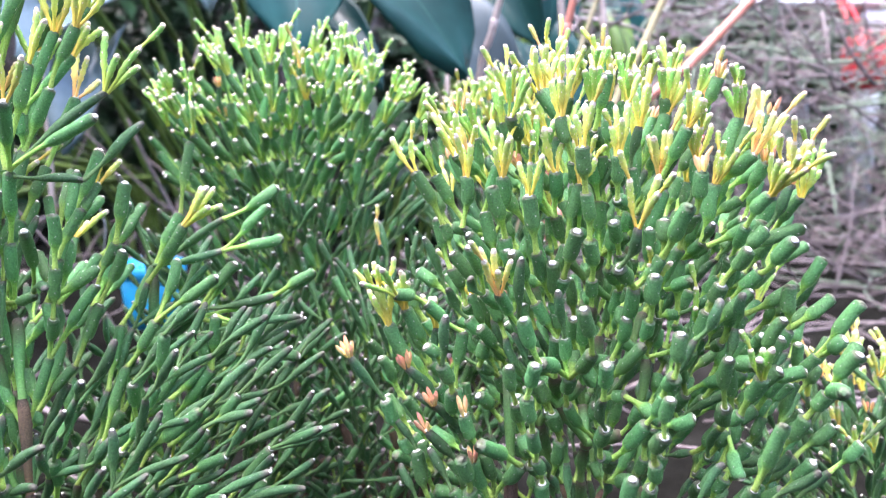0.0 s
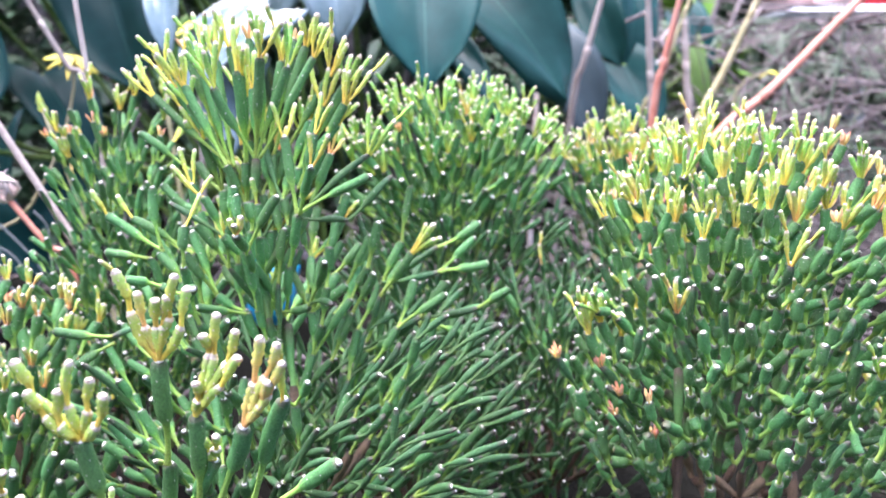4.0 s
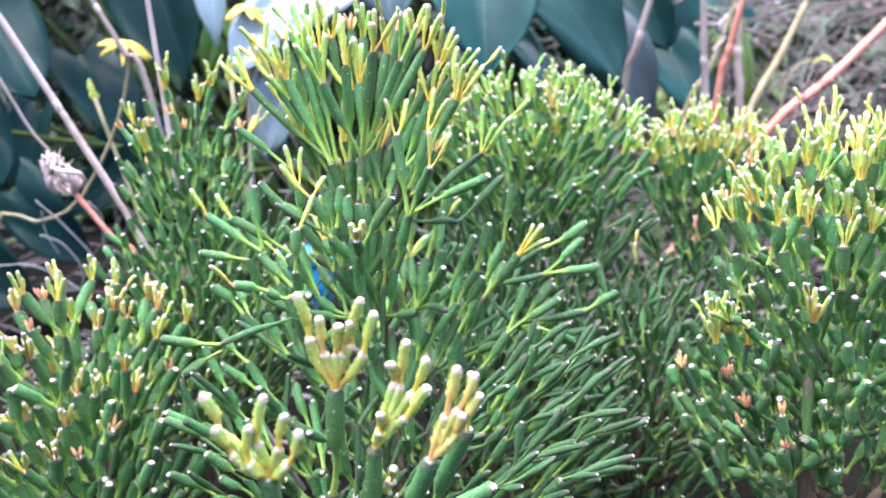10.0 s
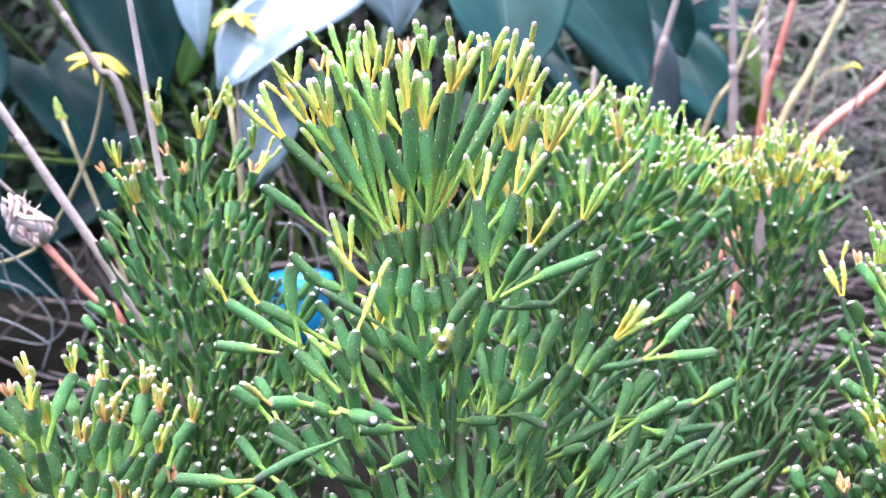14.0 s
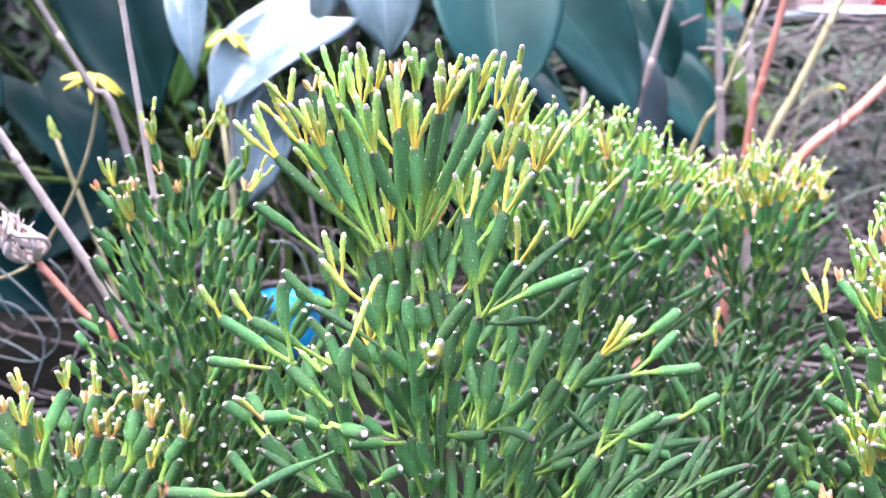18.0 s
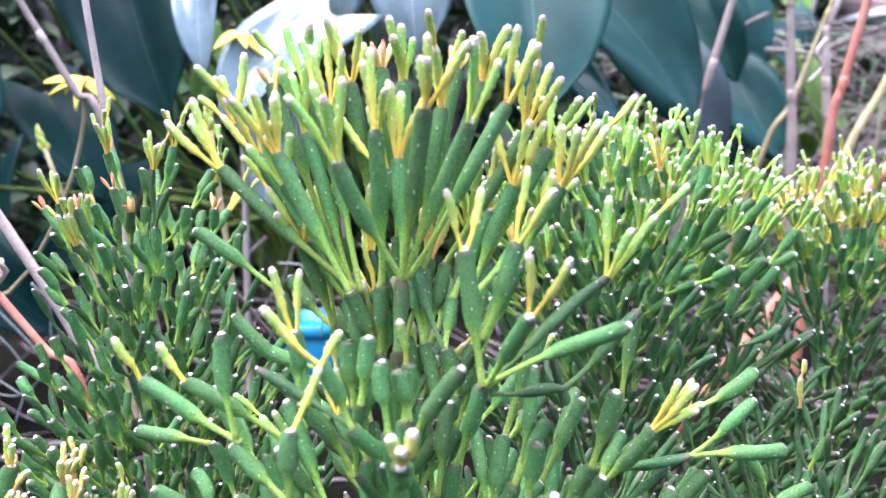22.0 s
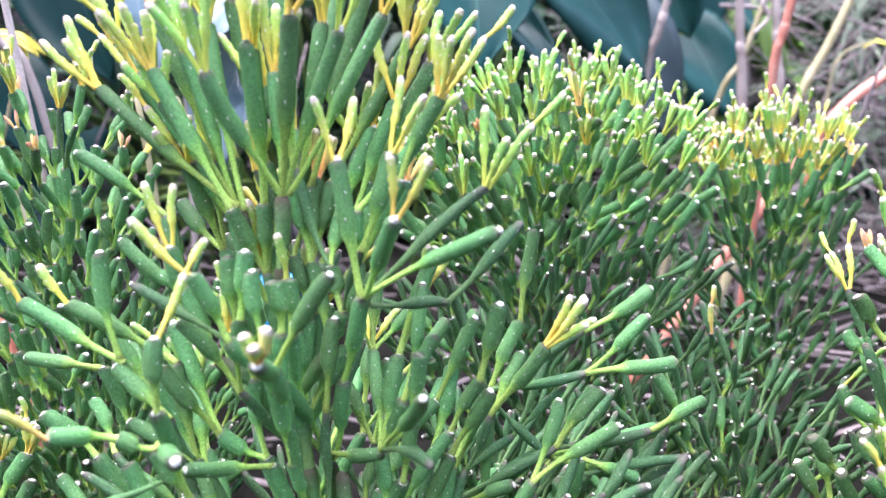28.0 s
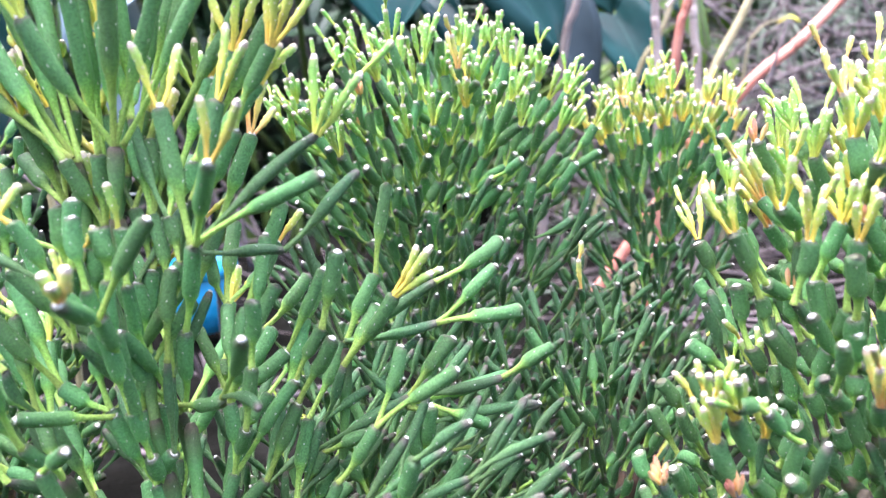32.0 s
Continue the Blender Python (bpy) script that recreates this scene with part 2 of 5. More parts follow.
M_WALL = twig_material("dark_backing_wall", (0.030, 0.030, 0.026), (0.05, 0.048, 0.042), (0.075, 0.07, 0.06), 0.9, 3)
GROUND = 0.20


# ---- building tools ----
def part(name, bm, material, parent, label=""):
    me = bpy.data.meshes.new(name)
    bm.to_mesh(me)
    bm.free()
    for p in me.polygons:
        p.use_smooth = True
    me.materials.append(material)
    ob = new(name, me)
    ob.parent = parent
    if label:
        tagged(ob, label)
    return ob


def empty(name, at, label, category, group="", kind=""):
    ob = new(name)
    ob.location = at
    ob.empty_display_size = 0.02
    return tagged(ob, label, category, group, kind)


def mesh_from(name, verts, faces, mats, slots=None, uvs=None):
    """verts (n,3), faces as a list of tuples, slots: material of each face, uvs: (u, v) of each vertex."""
    me = bpy.data.meshes.new(name)
    me.from_pydata([tuple(v) for v in verts], [], faces)
    for m in mats:
        me.materials.append(m)
    if slots is not None:
        me.polygons.foreach_set("material_index", np.asarray(slots, dtype=np.int32))
    me.polygons.foreach_set("use_smooth", np.ones(len(faces), dtype=bool))
    if uvs is not None:
        layer = me.uv_layers.new(name="UVMap")
        idx = np.empty(len(me.loops), dtype=np.int32)
        me.loops.foreach_get("vertex_index", idx)
        layer.data.foreach_set("uv", np.asarray(uvs, dtype=np.float32)[idx].ravel())
    me.update()
    return me


def tube(path, radii, sides=6):
    """Vertices and faces of a bent tube with closed ends, along a list of points."""
    P = [Vector(p) for p in path]
    verts, faces, uvs = [], [], []
    up = Vector((0.31, 0.17, 0.93))
    for i, p in enumerate(P):
        d = (P[min(i + 1, len(P) - 1)] - P[max(i - 1, 0)]).normalized()
        a = d.cross(up)
        if a.length < 1e-3:
            a = d.cross(Vector((1, 0, 0)))
        a.normalize()
        b = d.cross(a)
        for k in range(sides):
            w = 2 * math.pi * k / sides
            verts.append(p + (a * math.cos(w) + b * math.sin(w)) * radii[i])
            uvs.append((k / sides, i / (len(P) - 1)))
    for i in range(len(P) - 1):
        for k in range(sides):
            j = (k + 1) % sides
            faces.append((i * sides + k, i * sides + j, (i + 1) * sides + j, (i + 1) * sides + k))
    faces.append(tuple(range(sides))[::-1])
    faces.append(tuple(range((len(P) - 1) * sides, len(P) * sides)))
    return verts, faces, uvs


def bent(points, n):
    """n points on a smooth line through the given ones."""
    P = [Vector(p) for p in points]
    P = [2 * P[0] - P[1]] + P + [2 * P[-1] - P[-2]]
    out = []
    for i in range(n):
        s = i / (n - 1) * (len(P) - 3)
        k = min(int(s), len(P) - 4)
        f = s - k
        a, b, c, d = P[k:k + 4]
        out.append(0.5 * ((2 * b) + (c - a) * f + (2 * a - 5 * b + 4 * c - d) * f * f + (3 * b - a - 3 * c + d) * f ** 3))
    return out


# ---- the jointed cactus segments ----
# every template stands on the origin along +z, is 1 long and about 1 in radius
def template(profile, sides, cap, bend, bumps, seed, dot=0.075):
    rng = random.Random(seed)
    verts, faces, slots, uvs = [], [], [], []
    n = len(profile)
    felt = 1 if cap > 0.55 else 0
    ph = rng.uniform(0, 6.28)

    def axis(z):
        return bend * math.sin(math.pi * z) * 1.0, bend * 0.4 * math.sin(2 * math.pi * z)

    for z, r in profile:
        ox, oy = axis(z)
        for k in range(sides):
            w = 2 * math.pi * k / sides + ph
            rr = r * (1 + 0.05 * math.sin(3 * w + 9 * z + seed) + rng.uniform(-0.02, 0.02))
            verts.append((ox + rr * math.cos(w), oy + rr * math.sin(w), z))
            uvs.append((k / sides, z))
    for i in range(n - 1):
        for k in range(sides):
            j = (k + 1) % sides
            faces.append((i * sides + k, i * sides + j, (i + 1) * sides + j, (i + 1) * sides + k))
            slots.append(1 if i == n - 2 and cap > 1.1 else 0)
    # the felted end: a ring and a raised middle
    top, rt = profile[-1]
    at = len(verts)
    for rr, zz in ((rt * 0.98, top + 0.012 * cap), (rt * 0.55, top + 0.03 * cap)):
        for k in range(sides):
            w = 2 * math.pi * k / sides + ph
            q = rr * (1 + rng.uniform(-0.12, 0.12))
            verts.append((q * math.cos(w), q * math.sin(w), zz))
            uvs.append((k / sides, 1.0))
    verts.append((0, 0, top + 0.022 * cap))
    uvs.append((0.5, 1.0))
    rings = [(n - 1) * sides, at, at + sides]
    for i, (a, b) in enumerate(zip(rings, rings[1:])):
        for k in range(sides):
            j = (k + 1) % sides
            faces.append((a + k, a + j, b + j, b + k))
            slots.append(felt if i or cap >= 1.0 else 0)
    for k in range(sides):
        faces.append((rings[2] + k, rings[2] + (k + 1) % sides, len(verts) - 1))
        slots.append(felt)
    # areoles: small white felt dots that stand a little proud
    zs = [p[0] for p in profile]
    rs = [p[1] for p in profile]
    for i in range(bumps):
        z = 0.46 + 0.48 * (i + rng.uniform(0.1, 0.9)) / bumps
        w = i * 2.4 + rng.uniform(-0.3, 0.3)
        r = float(np.interp(z, zs, rs))
        ox, oy = axis(z)
        c = Vector((ox + r * math.cos(w), oy + r * math.sin(w), z))
        out = Vector((math.cos(w), math.sin(w), 0))
        side = Vector((-math.sin(w), math.cos(w), 0))
        a0 = len(verts)
        for k in range(5):
            v = 2 * math.pi * k / 5
            q = c + side * (dot * math.cos(v)) + Vector((0, 0, dot * 0.16 * math.sin(v))) - out * 0.02
            verts.append(tuple(q))
            uvs.append((0.5, 1.0))
        verts.append(tuple(c + out * dot * 0.75))
        uvs.append((0.5, 1.0))
        for k in range(5):
            faces.append((a0 + k, a0 + (k + 1) % 5, a0 + 5))
            slots.append(1)
    return dict(v=np.array(verts), f=faces, s=slots, uv=np.array(uvs))


P_CLUB = [(0, .50), (.03, .40), (.16, .34), (.34, .36), (.43, .45), (.49, .80), (.55, .97), (.68, 1.0), (.84, .97), (.94, .96), (.985, .86), (1.0, .52)]
P_CLUB2 = [(0, .50), (.03, .42), (.16, .37), (.30, .40), (.39, .55), (.46, .90), (.56, 1.02), (.70, .96), (.86, .94), (.95, .97), (.985, .86), (1.0, .50)]
P_LONG = [(0, .56), (.04, .44), (.18, .40), (.32, .46), (.44, .78), (.55, 1.0), (.70, .99), (.84, .88), (.94, .76), (.985, .64), (1.0, .44)]
P_YOUNG = [(0, .56), (.08, .48), (.26, .50), (.37, .62), (.46, 1.0), (.54, .78), (.63, 1.06), (.72, .78), (.81, 1.04), (.89, .82), (.955, .95), (1.0, .68)]
P_OLD = [(0, .66), (.08, .60), (.3, .66), (.5, .88), (.72, 1.0), (.9, .94), (.97, .82), (1.0, .6)]
P_BUD = [(0, .5), (.25, .7), (.5, 1.0), (.75, .9), (.92, .55), (1.0, .25)]
TEMPLATES = {
    "club": [template(P_CLUB if i % 2 else P_CLUB2, 10, (1.0, 0.9, 0.5, 0.9)[i], (0.0, .35, -.3, .5)[i], (9, 6, 10, 7)[i], i, 0.075) for i in range(4)],
    "long": [template(P_LONG, 9, (0.8, 0.5, 0.5, 0.8)[i], (.5, -.6, .9, .2)[i], 5, 20 + i, 0.075) for i in range(4)],
    "young": [template(P_YOUNG, 8, 1.2, (.2, -.5, .5)[i], 9, 10 + i, 0.16) for i in range(3)],
    "lime": [template(P_YOUNG, 8, 1.2, (.3, -.4)[i], 8, 15 + i, 0.16) for i in range(2)],
    "amber": [template(P_YOUNG, 8, 1.2, (.2, -.4)[i], 8, 17 + i, 0.16) for i in range(2)],
    "old": [template(P_OLD, 9, 0.5, (.1, -.2)[i], 6, 30 + i, 0.05) for i in range(2)],
    "bark": [template(P_OLD, 8, 0.5, (.2, -.2)[i], 0, 40 + i) for i in range(2)],
    "bud": [template(P_BUD, 7, 0.3, 0.0, 4, 50, 0.12)],
    "bud_green": [template(P_BUD, 7, 0.2, 0.0, 0, 51)],
}
SKINS = {"club": M_CLUB, "long": M_SLIM, "young": M_YOUNG, "lime": M_LIME, "amber": M_AMBER, "old": M_OLD, "bark": M_BARK, "bud": M_BUD, "bud_green": M_YOUNG}
PART_NAMES = {"club": "stem_segment", "long": "slender_segment", "young": "young_shoot", "lime": "young_shoot", "amber": "young_shoot", "old": "old_stem_segment",
              "bark": "woody_stem_segment", "bud": "flower_bud", "bud_green": "bud_scale"}
MESHES = {k: [mesh_from(PART_NAMES[k], t["v"], t["f"], [SKINS[k], M_TIP if k in ("young", "lime", "amber") else M_CAP], t["s"], t["uv"]) for t in ts] for k, ts in TEMPLATES.items()}


def segment_matrix(a, b, r, spin):
    d = b - a
    q = d.to_track_quat('Z', 'Y').to_matrix().to_4x4()
    return Matrix.Translation(a) @ q @ Matrix.Rotation(spin, 4, 'Z') @ Matrix.Diagonal((r, r, d.length, 1))


def merged(name, segs, parent, label):
    """All the given segments joined into one mesh, for those that nobody could pick apart."""
    V, F, S, U, mats, off = [], [], [], [], [], 0
    for kind in SKINS:
        if SKINS[kind] not in mats:
            mats.append(SKINS[kind])
    mats += [M_CAP, M_TIP]
    for kind, m, var in segs:
        t = TEMPLATES[kind][var]
        M = np.array(m)
        V.append(t["v"] @ M[:3, :3].T + M[:3, 3])
        F.extend([tuple(i + off for i in f) for f in t["f"]])
        body, cap = mats.index(SKINS[kind]), mats.index(M_TIP if kind in ("young", "lime", "amber", "bud_green") else M_CAP)
        S.extend([cap if s else body for s in t["s"]])
        U.append(t["uv"])
        off += len(t["v"])
    me = mesh_from(name, np.concatenate(V), F, mats, S, np.concatenate(U))
    ob = new(name, me)
    ob.parent = parent
    return tagged(ob, label, kind="stuff")


def shell_tips(rng, lobes, spacing, inner=0.35):
    """Ends of branches spread over the outside of some rounded lobes: (place, outward way, lobe)."""
    tips = []
    for li, lobe in enumerate(lobes):
        c, r, low = Vector(lobe["c"]), Vector(lobe["r"]), lobe.get("low", -0.5)
        area = 2 * math.pi * (r.x + r.y) * 0.5 * r.z * (1 - low)
        for _ in range(int(area / spacing ** 2 * 9)):
            z = rng.uniform(low, 1.0)
            w = rng.uniform(0, 2 * math.pi)
            s = math.sqrt(max(0, 1 - z * z))
            q = Vector((s * math.cos(w), s * math.sin(w), z))
            depth = 1.0 + rng.gauss(0.0, 0.045) if rng.random() > inner else rng.uniform(0.6, 0.97)
            p = c + Vector((q.x * r.x, q.y * r.y, q.z * r.z)) * depth
            nrm = Vector((q.x / r.x, q.y / r.y, q.z / r.z)).normalized()
            bad = False
            for lj, other in enumerate(lobes):
                if lj != li:
                    e = p - Vector(other["c"])
                    o = other["r"]
                    if (e.x / o[0]) ** 2 + (e.y / o[1]) ** 2 + (e.z / o[2]) ** 2 < 0.80 and e.z > other.get("low", -0.5) * o[2]:
                        bad = True
            if bad or p.z < GROUND + 0.02:
                continue
            if any((p - t[0]).length < spacing * rng.uniform(0.8, 1.15) for t in tips):
                continue
            tips.append((p, nrm, li))
    return tips


def grow(name, label, root, lobes, seed, spacing=0.0125, size=1.0, limbs=(), near=(0, -1, 0), pick=300, group="jointed cactus plants", shoot=1.0, lime=0.25, fat=1.0, plump=1.15, wild=0.2, spread=0.6, tier=0.4, amber=0.15, joint_length=1.0):
    """A bushy jointed cactus: ends of branches on the lobes, drawn together downwards into whorls, limbs and stems at the root."""
    rng = random.Random(seed)
    root = Vector(root)
    segs = []  # kind, lower end, upper end, radius
    nodes = []  # upper end, way of growth, level, slim

    def shoots(p, d, n, bud=False):
        hue = "amber" if rng.random() < amber else "lime" if rng.random() < lime else "young"
        side = d.orthogonal().normalized()
        w0 = rng.uniform(0, 6.28)
        for i in range(n):
            w = w0 + 2 * math.pi * (i + rng.uniform(-.3, .3)) / n
            s = side.copy()
            s.rotate(Matrix.Rotation(w, 3, d))
            way = (d + s * rng.uniform(0.15, spread) + Vector((0, 0, 0.3))).normalized()
            if bud:
                L = rng.uniform(0.0045, 0.0075) * size
                segs.append(["bud", p + s * 0.0008, p + way * L + s * 0.0006, 0.00085 * size])
                continue
            L = rng.uniform(0.010, 0.0175) * size * shoot
            e = p + way * L
            segs.append([hue, p + s * 0.0006, e, rng.uniform(0.00095, 0.00125) * size * plump])
            if rng.random() < tier:
                segs.append([hue, e, e + (way + s * 0.25 + Vector((0, 0, 0.15))).normalized() * L * 0.6, 0.00098 * size * plump])

    def crown(p, d, lobe, up):
        """Yellow-green shoots, buds or nothing on the end of a branch."""
        if rng.random() < lobe.get("yellow", 0.8) * min(1, max(0, (up - 0.12) / 0.4)):
            shoots(p, d, rng.choice((3, 3, 4, 4, 5, 5)), rng.random() < lobe.get("bud", 0.06))
        elif rng.random() < 0.006:
            shoots(p, d, rng.choice((1, 1, 2)), rng.random() < 0.08)

    for p, nrm, li in shell_tips(rng, lobes, spacing * size, lobes[0].get("inner", 0.35)):
        lobe = lobes[li]
        keep = lobe.get("keep")
        if keep and not keep(p, rng):
            continue
        d = (nrm * lobe.get("out", 1.0) + Vector(lobe.get("push", (0, 0, 0))) + Vector((0, 0, lobe.get("lift", 0.9))) + Vector([rng.gauss(0, wild) for _ in range(3)])).normalized()
        nodes.append([p, d, lobe.get("slim", False) or (nrm.z < 0.1 and rng.random() < 0.3)])
        crown(p, d, lobe, nrm.z)
    pieces = []
    for a, b, kind, n in limbs:
        a, b = Vector(a), Vector(b)
        if (b - a).length > 0.055:
            mid = a.lerp(b, 0.45) + Vector([rng.gauss(0, 0.0012) for _ in range(3)])
            pieces.append((a, mid, "long", 0))
            a = mid
        pieces.append((a, b, kind, n))
    for a, b, kind, n in pieces:
        segs.append([kind, a, b, rng.uniform(0.00118, 0.00142) * plump if kind in ("young", "lime", "amber") else rng.uniform(0.0020, 0.0024) * size * fat * (0.78 if kind == "long" else 1)])
        d = (b - a).normalized()
        if n < 0:
            shoots(b, (d + Vector((0, 0, 0.35))).normalized(), -n, True)
        elif n:
            shoots(b, (d + Vector((0, 0, 0.35))).normalized(), n)

    starts = [l[0] for l in pieces]
    ends = [l[1] for l in pieces]
    level = 0
    while nodes and level < 12:
        level += 1
        reach = min(0.0145 + 0.0018 * level, 0.032) * size
        if level == 3:
            for a in starts:
                if all((a - e).length > 0.004 for e in ends):
                    nodes.append([a, Vector((0, 0, 1)), False])
        order = sorted(range(len(nodes)), key=lambda i: -nodes[i][0].z)
        free, upper = set(order), nodes
        nodes = []
        for i in order:
            if i not in free:
                continue
            free.discard(i)
            close = sorted((j for j in free if (upper[j][0] - upper[i][0]).length < reach), key=lambda j: (upper[j][0] - upper[i][0]).length)
            grp = [i] + close[:rng.choice((1, 2, 3, 4) if level == 1 else (1, 2, 2, 3))]
            free.difference_update(grp)
            grp = [upper[j] for j in grp]
            top = sum((g[0] for g in grp), Vector()) / len(grp)
            way = sum((g[1] for g in grp), Vector()).normalized()
            flat = Vector((top.x - root.x, top.y - root.y, 0)).length
            anchor = Vector((root.x, root.y, max(root.z, top.z - 0.03 - flat * 1.0)))
            aim = (top - anchor).normalized()
            d = (way * 0.55 + aim * 0.65 + Vector([rng.gauss(0, 0.09) for _ in range(3)])).normalized()
            if d.z < 0.1:
                d.z = 0.1
                d.normalize()
            L = (rng.uniform(0.017, 0.026) if level == 1 else rng.uniform(0.0135, 0.022)) * size * joint_length
            joint = top - d * L
            last = joint.z < root.z
            if last:
                joint.z = root.z - 0.004
            old = level > 4 and flat < 0.03
            for g in grp:
                slim = g[2]
                kind = "bark" if old and top.z < root.z + 0.085 else "old" if old and rng.random() < 0.7 else "long" if slim or rng.random() < 0.15 else "club"
                r = rng.uniform(0.0019, 0.0025) * size * fat * (0.70 if slim or kind == "long" else 1.0) * (1.02 if old else 1.0)
                segs.append([kind, joint, g[0], r])
            if not last:
                nodes.append([joint, d, any(g[2] for g in grp) and rng.random() < 0.6])

    plant = empty(name, root, label, "cactus plant", group)
    back = Matrix.Translation(-root)
    items = []
    for kind, a, b, r in segs:
        if (b - a).length < 0.002:
            continue
        var = rng.randrange(len(TEMPLATES[kind]))
        items.append((kind, back @ segment_matrix(a, b, r, rng.uniform(0, 6.28)), var, (a + b) * 0.5))
    eye = Vector(near)
    items.sort(key=lambda it: (it[3] - eye).length - it[3].z * 0.5)
    count = {}
    rest = []
    for kind, m, var, mid in items:
        key = PART_NAMES[kind]
        if count.get(key, 0) >= pick:
            rest.append((kind, m, var))
            continue
        count[key] = count.get(key, 0) + 1
        ob = new(key, MESHES[kind][var])
        ob.parent = plant
        ob.matrix_basis = m
    if rest:
        merged("stem_mass", rest, plant, "dense inner and rear green jointed stems")
    return plant


# ---- ground ----
def make_ground():
    rng = random.Random(5)
    verts, faces = [], []
    xs = [-60, -20, -6, -2.5] + [-1.5 + 0.06 * i for i in range(51)] + [2.5, 6, 20, 60]
    ys = [-60, -20, -6, -2, -1] + [-0.5 + 0.06 * i for i in range(44)] + [3, 6, 20, 60]
    for y in ys:
        for x in xs:
            h = 0.02 * noise.noise(Vector((x * 3, y * 3, 0.3))) + 0.008 * noise.noise(Vector((x * 14, y * 14, 2.0)))
            verts.append((x, y, GROUND - 0.012 + h))
    n = len(xs)
    for j in range(len(ys) - 1):
        for i in range(n - 1):
            faces.append((j * n + i, j * n + i + 1, (j + 1) * n + i + 1, (j + 1) * n + i))
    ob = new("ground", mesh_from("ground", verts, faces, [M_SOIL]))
    return tagged(ob, "brown garden soil with dry plant litter, darkened to imitate shade", "ground", kind="structure")


make_ground()

# ---- the cactus plants ----
def tall_plant():
    limbs = []

    def limb(a, b, kind, n):
        limbs.append((a, b, kind, n))

    limb((-0.1748, 0.266, 0.4179), (-0.2091, 0.2725, 0.4471), 'club', 4)
    limb((-0.1748, 0.2682, 0.4168), (-0.1921, 0.2682, 0.4438), 'club', 5)
    limb((-0.163, 0.2628, 0.4211), (-0.1759, 0.2509, 0.4503), 'club', 4)
    limb((-0.1694, 0.2714, 0.4168), (-0.1694, 0.2682, 0.4557), 'club', 4)
    limb((-0.163, 0.2628, 0.4211), (-0.1565, 0.2509, 0.4622), 'club', 4)
    limb((-0.163, 0.2628, 0.4211), (-0.1468, 0.2563, 0.4589), 'club', 3)
    limb((-0.1619, 0.2649, 0.4211), (-0.1381, 0.2682, 0.4632), 'club', 3)
    limb((-0.1627, 0.275, 0.4229), (-0.1637, 0.2769, 0.4684), 'club', 4)
    limb((-0.1759, 0.2703, 0.4157), (-0.1882, 0.275, 0.4558), 'club', 3)
    limb((-0.1684, 0.266, 0.419), (-0.1684, 0.2584, 0.4568), 'club', 1)
    limb((-0.1748, 0.2682, 0.4168), (-0.1999, 0.275, 0.4504), 'club', 3)
    limb((-0.1738, 0.2682, 0.4168), (-0.1818, 0.275, 0.4621), 'club', 4)
    limb((-0.163, 0.2628, 0.4211), (-0.164, 0.266, 0.4503), 'club', 3)
    limb((-0.1617, 0.275, 0.4218), (-0.1542, 0.2779, 0.4621), 'club', 4)
    limb((-0.1585, 0.275, 0.4218), (-0.1438, 0.2797, 0.4683), 'club', 4)
    limb((-0.1781, 0.2788, 0.4288), (-0.1895, 0.2831, 0.4661), 'club', 4)
    limb((-0.1699, 0.2779, 0.4276), (-0.1776, 0.2814, 0.4682), 'club', 5)
    limb((-0.1655, 0.2797, 0.429), (-0.17, 0.285, 0.472), 'club', -5)
    limb((-0.1839, 0.281, 0.4282), (-0.199, 0.285, 0.468), 'club', -3)
    limb((-0.1882, 0.275, 0.4282), (-0.2069, 0.2797, 0.4579), 'club', 3)
    limb((-0.1532, 0.275, 0.4229), (-0.1333, 0.2779, 0.4558), 'club', 4)
    limb((-0.1603, 0.281, 0.4282), (-0.151, 0.29, 0.472), 'club', -4)
    limb((-0.1468, 0.2714, 0.4157), (-0.1362, 0.275, 0.443), 'club', 4)
    limb((-0.1437, 0.2765, 0.4221), (-0.1274, 0.281, 0.4518), 'club', 4)
    limb((-0.1759, 0.2638, 0.4179), (-0.1932, 0.266, 0.4514), 'club', 5)
    limb((-0.1349, 0.266, 0.4244), (-0.1252, 0.266, 0.4438), 'club', 5)
    limb((-0.1435, 0.2552, 0.4092), (-0.136, 0.2552, 0.4319), 'club', 2)
    limb((-0.164, 0.2617, 0.4038), (-0.163, 0.2628, 0.4211), 'old', 0)
    limb((-0.1738, 0.2682, 0.3952), (-0.1748, 0.2682, 0.4168), 'old', 0)
    limb((-0.164, 0.266, 0.379), (-0.164, 0.2617, 0.4038), 'old', 0)
    limb((-0.1435, 0.2509, 0.3995), (-0.1478, 0.2509, 0.4308), 'club', 2)
    limb((-0.1424, 0.2509, 0.3995), (-0.1338, 0.2347, 0.42), 'club', 2)
    limb((-0.1424, 0.2509, 0.3995), (-0.1144, 0.2595, 0.4233), 'long', 4)
    limb((-0.1424, 0.2509, 0.3995), (-0.1122, 0.2444, 0.4157), 'club', 0)
    limb((-0.1414, 0.2509, 0.3974), (-0.1241, 0.2606, 0.3952), 'long', 0)
    limb((-0.1241, 0.2606, 0.3952), (-0.1057, 0.266, 0.4136), 'long', 0)
    limb((-0.1457, 0.266, 0.4168), (-0.1295, 0.2719, 0.4352), 'club', 4)
    limb((-0.163, 0.2509, 0.3779), (-0.1727, 0.2444, 0.3909), 'club', 0)
    limb((-0.1727, 0.2444, 0.3909), (-0.1792, 0.2422, 0.4071), 'club', 1)
    limb((-0.1856, 0.2509, 0.3941), (-0.1867, 0.2509, 0.4114), 'club', 2)
